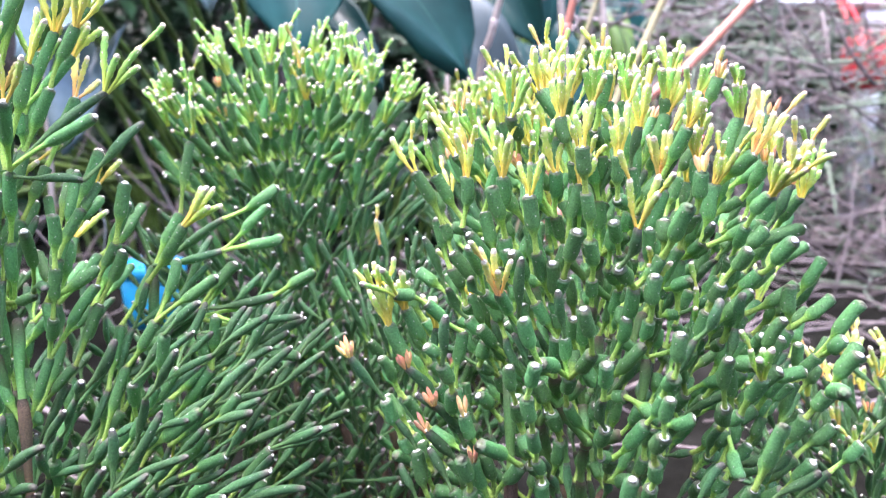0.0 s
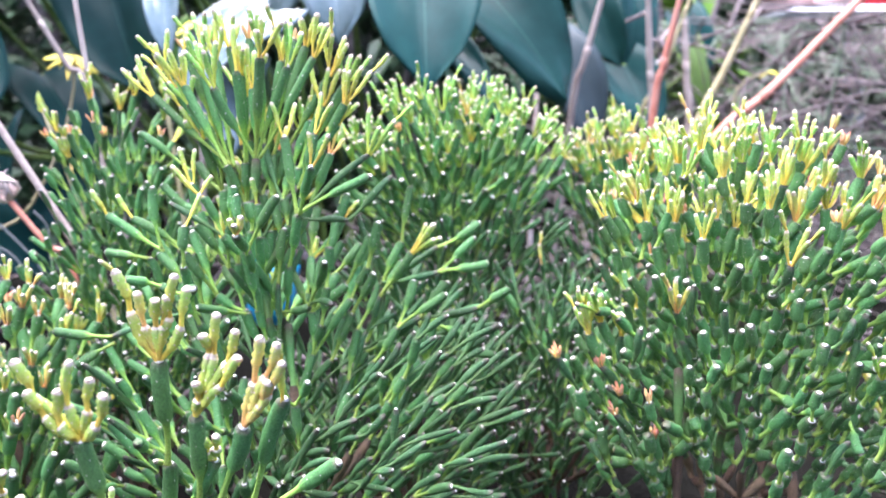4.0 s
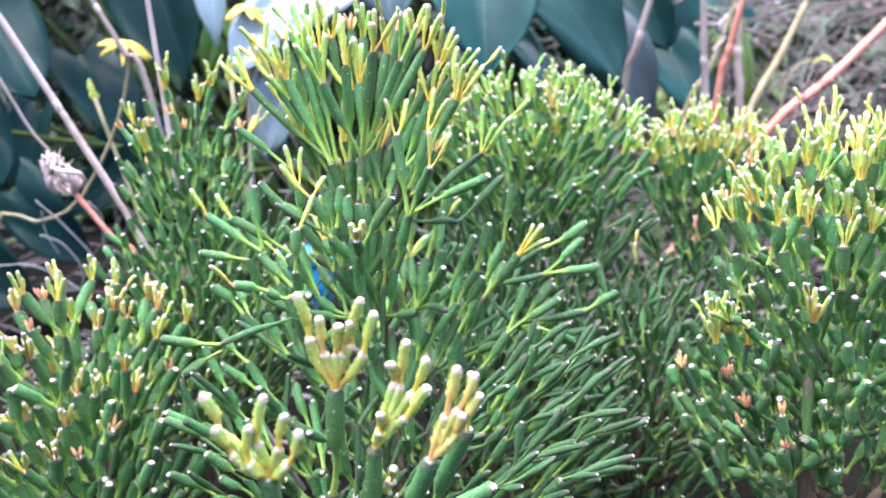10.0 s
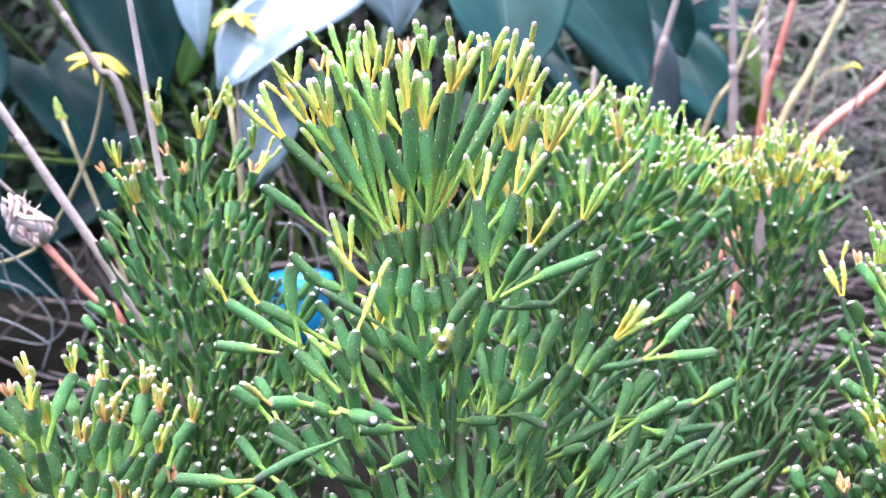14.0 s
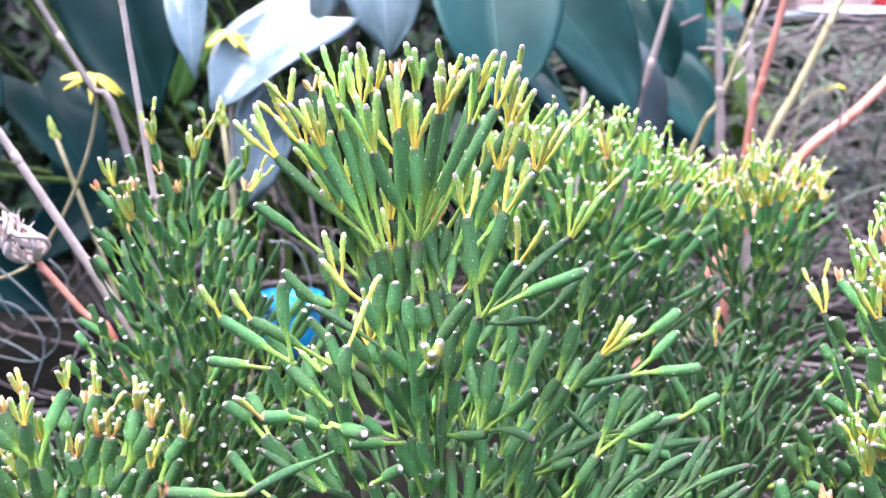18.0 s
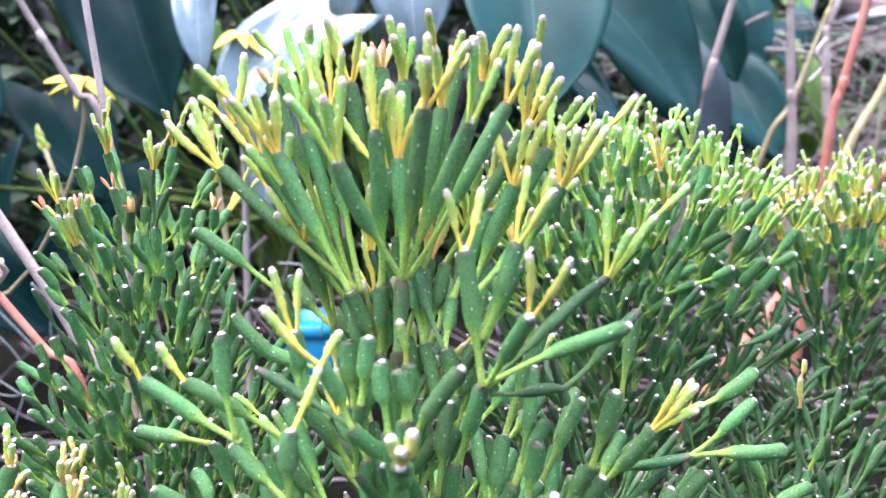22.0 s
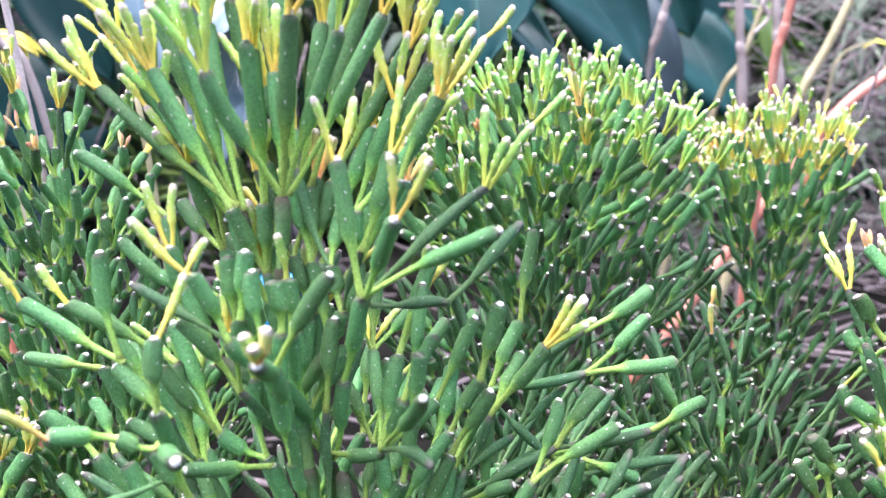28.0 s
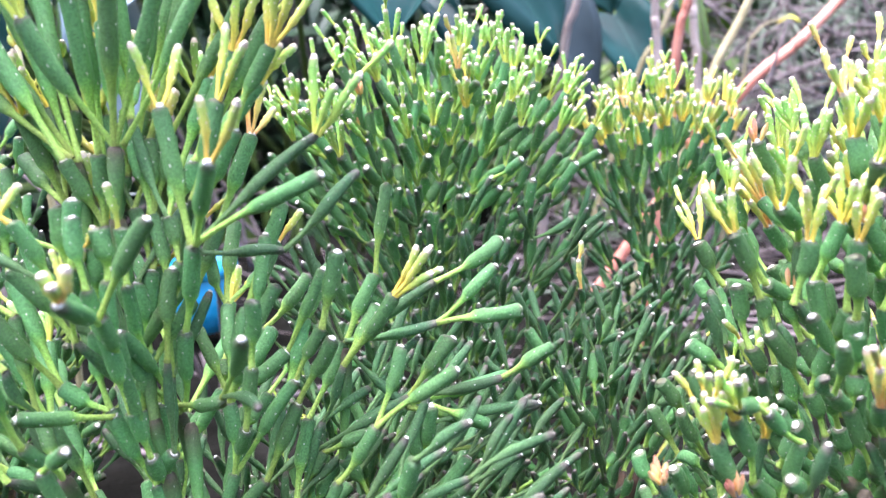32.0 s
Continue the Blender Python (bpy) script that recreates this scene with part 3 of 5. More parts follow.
    limb((-0.1738, 0.2552, 0.392), (-0.1748, 0.2552, 0.4082), 'club', 0)
    limb((-0.1716, 0.2509, 0.3941), (-0.1694, 0.2509, 0.4103), 'club', 0)
    limb((-0.164, 0.2401, 0.392), (-0.1651, 0.2401, 0.4082), 'club', 0)
    limb((-0.1608, 0.2444, 0.393), (-0.1619, 0.2444, 0.4049), 'club', 0)
    limb((-0.1619, 0.2401, 0.3855), (-0.1478, 0.2358, 0.4082), 'club', 0)
    limb((-0.1608, 0.2552, 0.3887), (-0.1608, 0.2552, 0.4028), 'club', 1)
    limb((-0.163, 0.2444, 0.3812), (-0.1586, 0.2150, 0.3960), 'club', 0)
    limb((-0.1586, 0.2150, 0.3960), (-0.1604, 0.2135, 0.4025), 'young', 0)
    limb((-0.1586, 0.2150, 0.3960), (-0.1560, 0.2140, 0.4035), 'amber', 0)
    limb((-0.1586, 0.2150, 0.3960), (-0.1583, 0.2118, 0.4005), 'young', 0)
    limb((-0.2018, 0.2552, 0.3822), (-0.2256, 0.2552, 0.3974), 'club', 1)
    limb((-0.191, 0.2606, 0.3801), (-0.217, 0.2606, 0.3952), 'club', 1)
    limb((-0.2029, 0.2552, 0.3833), (-0.2051, 0.2552, 0.4092), 'club', 0)
    limb((-0.1835, 0.2271, 0.3812), (-0.1824, 0.2271, 0.3974), 'club', 1)
    limb((-0.19, 0.2509, 0.3693), (-0.204, 0.2552, 0.3812), 'club', 0)
    limb((-0.195, 0.273, 0.415), (-0.2165, 0.273, 0.4311), 'club', 0)
    limb((-0.1727, 0.2444, 0.3909), (-0.1943, 0.2466, 0.4038), 'long', 0)
    limb((-0.2126, 0.266, 0.3768), (-0.2332, 0.2682, 0.379), 'club', 0)
    limb((-0.1832, 0.273, 0.3935), (-0.2041, 0.275, 0.4016), 'club', 0)
    limb((-0.1554, 0.266, 0.3531), (-0.1403, 0.2552, 0.3585), 'club', 0)
    limb((-0.1403, 0.2552, 0.3596), (-0.1284, 0.2293, 0.3833), 'club', 0)
    limb((-0.1392, 0.253, 0.3606), (-0.1273, 0.2358, 0.365), 'long', 0)
    limb((-0.1889, 0.2401, 0.3682), (-0.177, 0.2185, 0.3747), 'club', 0)
    limb((-0.1964, 0.2358, 0.3714), (-0.2072, 0.2271, 0.3758), 'club', 1)
    limb((-0.1889, 0.2379, 0.3682), (-0.1964, 0.2358, 0.3714), 'club', 0)
    limb((-0.1835, 0.2401, 0.3617), (-0.2116, 0.2228, 0.3542), 'long', 0)
    limb((-0.2116, 0.2228, 0.3542), (-0.2321, 0.2174, 0.3574), 'club', 0)
    limb((-0.1554, 0.2682, 0.3498), (-0.1673, 0.2574, 0.3758), 'club', 0)
    limb((-0.154, 0.2719, 0.328), (-0.1554, 0.2682, 0.3498), 'old', 0)
    limb((-0.1554, 0.2682, 0.352), (-0.164, 0.2552, 0.3768), 'club', 0)
    limb((-0.1673, 0.2552, 0.3552), (-0.1835, 0.2401, 0.3617), 'club', 0)
    limb((-0.2116, 0.225, 0.3509), (-0.2245, 0.2174, 0.3434), 'club', 0)
    limb((-0.1759, 0.2336, 0.352), (-0.1673, 0.2282, 0.3596), 'club', 0)
    limb((-0.1543, 0.2682, 0.3509), (-0.15, 0.2617, 0.3747), 'club', 0)
    limb((-0.15, 0.2617, 0.3747), (-0.1435, 0.253, 0.3984), 'club', 0)
    limb((-0.113, 0.289, 0.361), (-0.087, 0.288, 0.379), 'long', 0)
    limb((-0.087, 0.288, 0.379), (-0.068, 0.292, 0.39), 'club', 0)
    limb((-0.113, 0.288, 0.362), (-0.0865, 0.2839, 0.3683), 'long', 0)
    limb((-0.0865, 0.2839, 0.3683), (-0.07, 0.285, 0.384), 'club', 0)
    limb((-0.0865, 0.2839, 0.3683), (-0.0638, 0.2769, 0.3738), 'club', 0)
    limb((-0.113, 0.289, 0.361), (-0.104, 0.294, 0.38), 'club', 0)
    limb((-0.104, 0.294, 0.38), (-0.1, 0.296, 0.406), 'club', 0)
    limb((-0.114, 0.289, 0.362), (-0.124, 0.29, 0.394), 'long', 0)
    limb((-0.113, 0.289, 0.359), (-0.095, 0.286, 0.342), 'long', 0)
    limb((-0.115, 0.285, 0.327), (-0.113, 0.289, 0.359), 'old', 0)
    limb((-0.123, 0.2831, 0.33), (-0.0947, 0.2814, 0.3474), 'long', 0)
    limb((-0.0947, 0.2814, 0.3474), (-0.0821, 0.2831, 0.3637), 'club', 0)
    limb((-0.0947, 0.2814, 0.3474), (-0.0685, 0.2823, 0.352), 'long', 0)
    limb((-0.0685, 0.2823, 0.352), (-0.0537, 0.2831, 0.3607), 'club', 0)
    limb((-0.0886, 0.2788, 0.3456), (-0.0726, 0.2779, 0.3398), 'club', 0)
    limb((-0.094, 0.2788, 0.339), (-0.0589, 0.2797, 0.3452), 'long', 0)
    limb((-0.122, 0.285, 0.328), (-0.096, 0.285, 0.345), 'long', 0)
    limb((-0.096, 0.285, 0.345), (-0.084, 0.287, 0.363), 'club', 0)
    limb((-0.0959, 0.2846, 0.3437), (-0.0663, 0.2839, 0.3521), 'club', 0)
    limb((-0.0663, 0.2839, 0.3511), (-0.054, 0.285, 0.36), 'long', 0)
    limb((-0.0956, 0.2839, 0.3431), (-0.073, 0.281, 0.3389), 'club', 0)
    limb((-0.12, 0.2831, 0.33), (-0.1065, 0.2797, 0.3369), 'club', 0)
    limb((-0.083, 0.2831, 0.33), (-0.0578, 0.2831, 0.3435), 'long', 0)
    limb((-0.083, 0.2831, 0.33), (-0.06, 0.281, 0.33), 'club', 0)
    limb((-0.151, 0.2552, 0.196), (-0.15, 0.2541, 0.226), 'bark', 0)
    limb((-0.15, 0.2541, 0.226), (-0.149, 0.253, 0.258), 'bark', 0)
    limb((-0.149, 0.253, 0.258), (-0.147, 0.2541, 0.29), 'bark', 0)
    limb((-0.147, 0.2541, 0.29), (-0.149, 0.2584, 0.322), 'bark', 0)
    limb((-0.149, 0.2584, 0.322), (-0.1522, 0.266, 0.3477), 'old', 0)
    grow("jointed_cactus", "tall bushy green jointed cactus with a domed yellow-tipped crown", (-0.155, 0.262, GROUND),
         [dict(c=(-0.163, 0.256, 0.402), r=(0.046, 0.042, 0.048), low=0.0, yellow=1.0, bud=0.12, lift=0.9, keep=lambda p, g: p.y > 0.272),
          dict(c=(-0.158, 0.256, 0.350), r=(0.070, 0.060, 0.058), low=-0.4, yellow=0.15, lift=0.6, keep=lambda p, g: p.y > 0.25 or (p.z < 0.35 and g.random() < 0.7)),
          dict(c=(-0.110, 0.262, 0.318), r=(0.066, 0.066, 0.055), low=-0.5, yellow=0.0, lift=0.3, out=0.6, push=(0.8, 0.15, 0), slim=True),
          dict(c=(-0.198, 0.240, 0.310), r=(0.042, 0.046, 0.050), low=-0.3, yellow=0.0, lift=0.6)],
         seed=11, limbs=limbs, near=(-0.15, 0.05, 0.45), size=1.0, fat=0.92, plump=1.05, shoot=1.05, spread=0.8, tier=0.12, lime=0.3, spacing=0.0145, wild=0.38, amber=0.08)


tall_plant()
def broad_plant():
    limbs = []

    def limb(a, b, kind, n):
        limbs.append((a, b, kind, n))

    limb((0.018, 0.238, 0.196), (0.016, 0.236, 0.235), 'bark', 0)
    limb((0.016, 0.236, 0.235), (0.014, 0.234, 0.275), 'bark', 0)
    limb((0.014, 0.234, 0.275), (0.013, 0.233, 0.308), 'bark', 0)
    limb((0.013, 0.233, 0.308), (0.012, 0.236, 0.340), 'old', 0)
    limb((0.060, 0.230, 0.196), (0.062, 0.228, 0.250), 'bark', 0)
    limb((0.062, 0.228, 0.250), (0.058, 0.230, 0.300), 'bark', 0)
    limb((0.004, 0.226, 0.318), (-0.002, 0.222, 0.331), 'club', -3)
    limb((-0.002, 0.236, 0.308), (-0.013, 0.232, 0.322), 'long', -3)
    limb((0.006, 0.230, 0.300), (0.001, 0.224, 0.316), 'club', -4)
    limb((0.002, 0.240, 0.320), (-0.016, 0.236, 0.332), 'long', 0)
    limb((0.049, 0.268, 0.393), (0.022, 0.262, 0.424), 'club', 6)
    limb((0.039, 0.262, 0.403), (0.039, 0.26, 0.421), 'club', 6)
    limb((0.046, 0.266, 0.402), (0.045, 0.264, 0.421), 'club', 5)
    limb((0.048, 0.262, 0.4), (0.049, 0.258, 0.421), 'club', 5)
    limb((0.053, 0.258, 0.395), (0.062, 0.256, 0.417), 'club', 5)
    limb((0.071, 0.25, 0.386), (0.069, 0.246, 0.404), 'club', 5)
    limb((0.084, 0.25, 0.371), (0.093, 0.246, 0.392), 'club', 4)
    limb((0.083, 0.252, 0.371), (0.105, 0.25, 0.382), 'club', 0)
    limb((0.088, 0.235, 0.335), (0.092, 0.23, 0.352), 'club', 0)
    limb((0.087, 0.235, 0.335), (0.101, 0.232, 0.341), 'club', 0)
    limb((0.031, 0.25, 0.376), (0.034, 0.246, 0.396), 'club', 5)
    limb((0.02, 0.25, 0.38), (0.021, 0.247, 0.402), 'club', 4)
    limb((0.011, 0.25, 0.38), (0.01, 0.246, 0.398), 'club', 4)
    limb((-0.002, 0.25, 0.382), (-0.001, 0.247, 0.398), 'club', 4)
    limb((-0.008, 0.255, 0.382), (-0.017, 0.252, 0.399), 'club', 2)
    limb((0.056, 0.245, 0.366), (0.054, 0.24, 0.383), 'club', 0)
    limb((0.061, 0.245, 0.363), (0.066, 0.235, 0.368), 'club', 0)
    limb((0.047, 0.24, 0.359), (0.052, 0.232, 0.366), 'club', 2)
    limb((0.075, 0.25, 0.376), (0.089, 0.246, 0.384), 'club', 0)
    limb((0.04, 0.235, 0.335), (0.049, 0.222, 0.352), 'club', 0)
    limb((0.035, 0.235, 0.342), (0.033, 0.226, 0.359), 'club', 0)
    limb((0.027, 0.24, 0.357), (0.024, 0.232, 0.374), 'club', 0)
    limb((0.02, 0.24, 0.36), (0.012, 0.232, 0.377), 'club', 0)
    limb((-0.002, 0.24, 0.351), (-0.013, 0.235, 0.361), 'club', 0)
    limb((-0.013, 0.235, 0.361), (-0.022, 0.23, 0.365), 'club', 3)
    limb((0.015, 0.225, 0.314), (0.002, 0.212, 0.326), 'club', 0)
    limb((0.077, 0.23, 0.324), (0.079, 0.22, 0.312), 'club', 0)
    limb((0.055, 0.23, 0.324), (0.066, 0.225, 0.329), 'club', 0)
    limb((0.047, 0.232, 0.333), (0.056, 0.222, 0.329), 'club', 0)
    limb((0.086, 0.245, 0.355), (0.1, 0.24, 0.366), 'club', 0)
    limb((0.072, 0.24, 0.35), (0.084, 0.235, 0.365), 'club', 0)
    limb((0.079, 0.248, 0.362), (0.09, 0.243, 0.369), 'club', 0)
    limb((0.052, 0.25, 0.372), (0.06, 0.248, 0.394), 'club', 0)
    limb((0.044, 0.25, 0.369), (0.045, 0.245, 0.384), 'club', 0)
    limb((0.005, 0.255, 0.386), (0.009, 0.252, 0.401), 'club', 3)
    for x, z in ((-0.0363, 0.3446), (-0.0190, 0.3411), (-0.0108, 0.3292)):
        limb((x + 0.010, 0.243, z - 0.017), (x, 0.235, z), 'long', -6)
    limb((-0.0150, 0.240, 0.336), (-0.0244, 0.235, 0.3545), 'club', 6)
    limb((-0.0120, 0.242, 0.340), (-0.0195, 0.237, 0.3590), 'club', 6)
    grow("jointed_cactus", "broad bushy green jointed cactus with many yellow young tips", (0.045, 0.275, GROUND),
         [dict(c=(0.050, 0.275, 0.372), r=(0.066, 0.060, 0.060), low=-0.2, yellow=0.9, bud=0.15, out=0.8, lift=1.5),
          dict(c=(0.050, 0.262, 0.330), r=(0.078, 0.072, 0.060), low=-0.5, yellow=0.1, out=0.7, lift=1.5, keep=lambda p, g: p.y > 0.235 or p.z > 0.345 or g.random() < 0.33)],
         seed=12, limbs=limbs, near=(0, 0, 0.42), size=0.85, spacing=0.0165, fat=1.15, wild=0.5, joint_length=0.84, shoot=1.0, plump=1.08, lime=0.3, amber=0.12)


broad_plant()
grow("jointed_cactus", "dark green jointed cactus with a dense dome of light green tips", (-0.085, 0.420, GROUND),
     [dict(c=(-0.085, 0.415, 0.396), r=(0.064, 0.053, 0.052), low=-0.2, yellow=0.8, bud=0.05, lift=0.9),
      dict(c=(-0.078, 0.400, 0.335), r=(0.085, 0.065, 0.065), low=-0.7, yellow=0.0, lift=0.6, slim=True, keep=lambda p, g: p.z > 0.37 or g.random() < 0.42)],
     seed=13, pick=170, near=(-0.1, 0.0, 0.45), size=0.85, lime=0.95, spacing=0.0135, fat=1.05, wild=0.35, amber=0.03)
grow("jointed_cactus", "small flat-topped jointed cactus with bright yellow tips", (0.024, 0.452, GROUND),
     [dict(c=(0.024, 0.452, 0.388), r=(0.040, 0.036, 0.038), low=0.0, yellow=1.0, bud=0.1, lift=2.0),
      dict(c=(0.020, 0.440, 0.330), r=(0.055, 0.046, 0.060), low=-0.8, yellow=0.0, lift=0.7, slim=True, keep=lambda p, g: g.random() < 0.45)],
     seed=14, pick=170, near=(0, 0, 0.45), size=0.8, lime=0.25, plump=1.15)
grow("jointed_cactus", "low slender-stemmed jointed cactus in the shade", (-0.030, 0.345, GROUND),
     [dict(c=(-0.030, 0.345, 0.290), r=(0.062, 0.050, 0.074), low=-0.5, yellow=0.0, lift=1.0, slim=True)],
     seed=19, pick=170, near=(-0.05, 0.0, 0.45), size=0.85, spacing=0.0165, wild=0.4)
grow("jointed_cactus", "dense low jointed cactus with slender stems in the shade", (-0.105, 0.330, GROUND),
     [dict(c=(-0.105, 0.330, 0.275), r=(0.080, 0.045, 0.072), low=-0.5, yellow=0.0, lift=0.6, push=(0.5, -0.1, 0), slim=True)],
     seed=25, pick=170, near=(-0.05, 0.0, 0.45), size=0.85, spacing=0.0165, wild=0.4)
grow("jointed_cactus", "upright jointed cactus with orange buds at the top", (-0.268, 0.365, GROUND),
     [dict(c=(-0.268, 0.362, 0.396), r=(0.040, 0.036, 0.050), low=-0.2, yellow=0.5, bud=0.5, lift=1.4),
      dict(c=(-0.258, 0.355, 0.335), r=(0.060, 0.052, 0.062), low=-0.8, yellow=0.0, lift=1.2)],
     seed=15, pick=170, near=(-0.2, 0.0, 0.45), size=0.78, spacing=0.0165, fat=1.0, wild=0.4, amber=0.2)
grow("jointed_cactus", "low jointed cactus with orange and yellow tips", (-0.290, 0.272, GROUND),
     [dict(c=(-0.290, 0.275, 0.322), r=(0.046, 0.040, 0.040), low=0.0, yellow=1.0, bud=0.15, lift=1.8),
      dict(c=(-0.290, 0.270, 0.285), r=(0.052, 0.044, 0.050), low=-0.8, yellow=0.8, lift=1.6)],
     seed=16, pick=170, near=(-0.15, 0.0, 0.45), size=0.95, spacing=0.0155, plump=1.0, lime=0.1, fat=1.2, amber=0.55, shoot=0.72, tier=0.15)
def front_plant():
    limbs = []

    def limb(a, b, kind, n):
        limbs.append((a, b, kind, n))

    limb((-0.158, 0.101, 0.3443), (-0.1607, 0.095, 0.3683), 'club', 0)
    limb((-0.1516, 0.122, 0.35), (-0.149, 0.114, 0.3812), 'club', 0)
    limb((-0.1432, 0.12, 0.338), (-0.1397, 0.112, 0.3677), 'club', 0)
    limb((-0.1367, 0.118, 0.3409), (-0.1265, 0.108, 0.3667), 'club', 0)
    limb((-0.1504, 0.125, 0.3334), (-0.1373, 0.118, 0.3531), 'club', 0)
    limb((-0.13, 0.125, 0.3373), (-0.1178, 0.115, 0.3712), 'club', 1)
    limb((-0.132, 0.16, 0.3192), (-0.1105, 0.15, 0.3379), 'club', 0)
    limb((-0.155, 0.13, 0.3198), (-0.1523, 0.125, 0.3485), 'club', 0)
    limb((-0.1455, 0.13, 0.3093), (-0.1435, 0.122, 0.3369), 'club', 0)
    limb((-0.1455, 0.13, 0.3111), (-0.137, 0.12, 0.3398), 'club', 0)
    limb((-0.151, 0.125, 0.3124), (-0.1582, 0.102, 0.3438), 'club', 0)
    limb((-0.1956, 0.115, 0.3227), (-0.189, 0.11, 0.3439), 'club', 0)
    limb((-0.1607, 0.095, 0.3683), (-0.17, 0.093, 0.3796), 'young', 0)
    limb((-0.17, 0.093, 0.3796), (-0.1723, 0.091, 0.3887), 'young', 0)
    limb((-0.1607, 0.095, 0.3683), (-0.1641, 0.093, 0.3729), 'young', 0)
    limb((-0.1641, 0.093, 0.3729), (-0.163, 0.091, 0.3819), 'young', 0)
    limb((-0.1607, 0.095, 0.3683), (-0.162, 0.093, 0.3777), 'young', 0)
    limb((-0.162, 0.093, 0.3777), (-0.1597, 0.091, 0.3887), 'young', 0)
    limb((-0.1607, 0.095, 0.3683), (-0.1574, 0.093, 0.3764), 'young', 0)
    limb((-0.1574, 0.093, 0.3764), (-0.1555, 0.091, 0.3847), 'young', 0)
    limb((-0.1607, 0.095, 0.3683), (-0.1557, 0.093, 0.373), 'young', 0)
    limb((-0.1557, 0.093, 0.373), (-0.1526, 0.091, 0.3811), 'young', 0)
    limb((-0.1607, 0.095, 0.3683), (-0.1676, 0.093, 0.3748), 'young', 0)
    limb((-0.1676, 0.093, 0.3748), (-0.1702, 0.091, 0.3816), 'young', 0)
    limb((-0.149, 0.114, 0.3812), (-0.1545, 0.112, 0.3945), 'young', 0)
    limb((-0.1545, 0.112, 0.3945), (-0.1566, 0.11, 0.4053), 'young', 0)
    limb((-0.149, 0.114, 0.3812), (-0.1483, 0.112, 0.391), 'young', 0)
    limb((-0.1483, 0.112, 0.391), (-0.1472, 0.11, 0.3984), 'young', 0)
    limb((-0.149, 0.114, 0.3812), (-0.1447, 0.112, 0.3932), 'young', 0)
    limb((-0.1447, 0.112, 0.3932), (-0.1421, 0.11, 0.4044), 'young', 0)
    limb((-0.149, 0.114, 0.3812), (-0.142, 0.112, 0.3911), 'young', 0)
    limb((-0.142, 0.112, 0.3911), (-0.1392, 0.11, 0.4013), 'young', 0)
    limb((-0.149, 0.114, 0.3812), (-0.1511, 0.112, 0.3909), 'amber', 0)
    limb((-0.1511, 0.112, 0.3909), (-0.1517, 0.11, 0.4), 'amber', 0)
    limb((-0.149, 0.114, 0.3812), (-0.1465, 0.112, 0.391), 'young', 0)
    limb((-0.1465, 0.112, 0.391), (-0.1445, 0.11, 0.399), 'young', 0)
    limb((-0.1397, 0.112, 0.3677), (-0.1381, 0.11, 0.3728), 'young', 0)
    limb((-0.1381, 0.11, 0.3728), (-0.1379, 0.108, 0.378), 'young', 0)
    limb((-0.1397, 0.112, 0.3677), (-0.1348, 0.11, 0.3846), 'young', 0)
    limb((-0.1348, 0.11, 0.3846), (-0.1356, 0.108, 0.3902), 'young', 0)
    limb((-0.1397, 0.112, 0.3677), (-0.1335, 0.11, 0.3846), 'young', 0)
    limb((-0.1335, 0.11, 0.3846), (-0.1317, 0.108, 0.3955), 'young', 0)
    limb((-0.1397, 0.112, 0.3677), (-0.1304, 0.11, 0.3825), 'young', 0)
    limb((-0.1304, 0.11, 0.3825), (-0.1273, 0.108, 0.3914), 'young', 0)
    limb((-0.1397, 0.112, 0.3677), (-0.1322, 0.11, 0.3766), 'young', 0)
    limb((-0.1322, 0.11, 0.3766), (-0.1269, 0.108, 0.3848), 'young', 0)
    limb((-0.1265, 0.108, 0.3667), (-0.1227, 0.106, 0.379), 'amber', 0)
    limb((-0.1227, 0.106, 0.379), (-0.1203, 0.104, 0.391), 'amber', 0)
    limb((-0.1265, 0.108, 0.3667), (-0.12, 0.106, 0.3805), 'amber', 0)
    limb((-0.12, 0.106, 0.3805), (-0.1163, 0.104, 0.3895), 'amber', 0)
    limb((-0.1265, 0.108, 0.3667), (-0.1191, 0.106, 0.3762), 'amber', 0)
    limb((-0.1191, 0.106, 0.3762), (-0.1152, 0.104, 0.3849), 'amber', 0)
    limb((-0.1265, 0.108, 0.3667), (-0.1214, 0.106, 0.3733), 'amber', 0)
    limb((-0.1214, 0.106, 0.3733), (-0.1188, 0.104, 0.3801), 'amber', 0)
    limb((-0.1373, 0.118, 0.3531), (-0.1388, 0.116, 0.3564), 'young', 0)
    limb((-0.1388, 0.116, 0.3564), (-0.1393, 0.114, 0.3612), 'young', 0)
    limb((-0.1373, 0.118, 0.3531), (-0.1362, 0.116, 0.3572), 'young', 0)
    limb((-0.1362, 0.116, 0.3572), (-0.1355, 0.114, 0.3617), 'young', 0)
    limb((-0.189, 0.11, 0.3439), (-0.1889, 0.108, 0.3481), 'young', 0)
    limb((-0.1889, 0.108, 0.3481), (-0.1871, 0.106, 0.3546), 'young', 0)
    limb((-0.189, 0.11, 0.3439), (-0.1906, 0.108, 0.3457), 'young', 0)
    limb((-0.1906, 0.108, 0.3457), (-0.1899, 0.106, 0.3499), 'young', 0)
    limb((-0.189, 0.11, 0.3439), (-0.1853, 0.108, 0.3443), 'young', 0)
    limb((-0.1853, 0.108, 0.3443), (-0.1833, 0.106, 0.3475), 'young', 0)

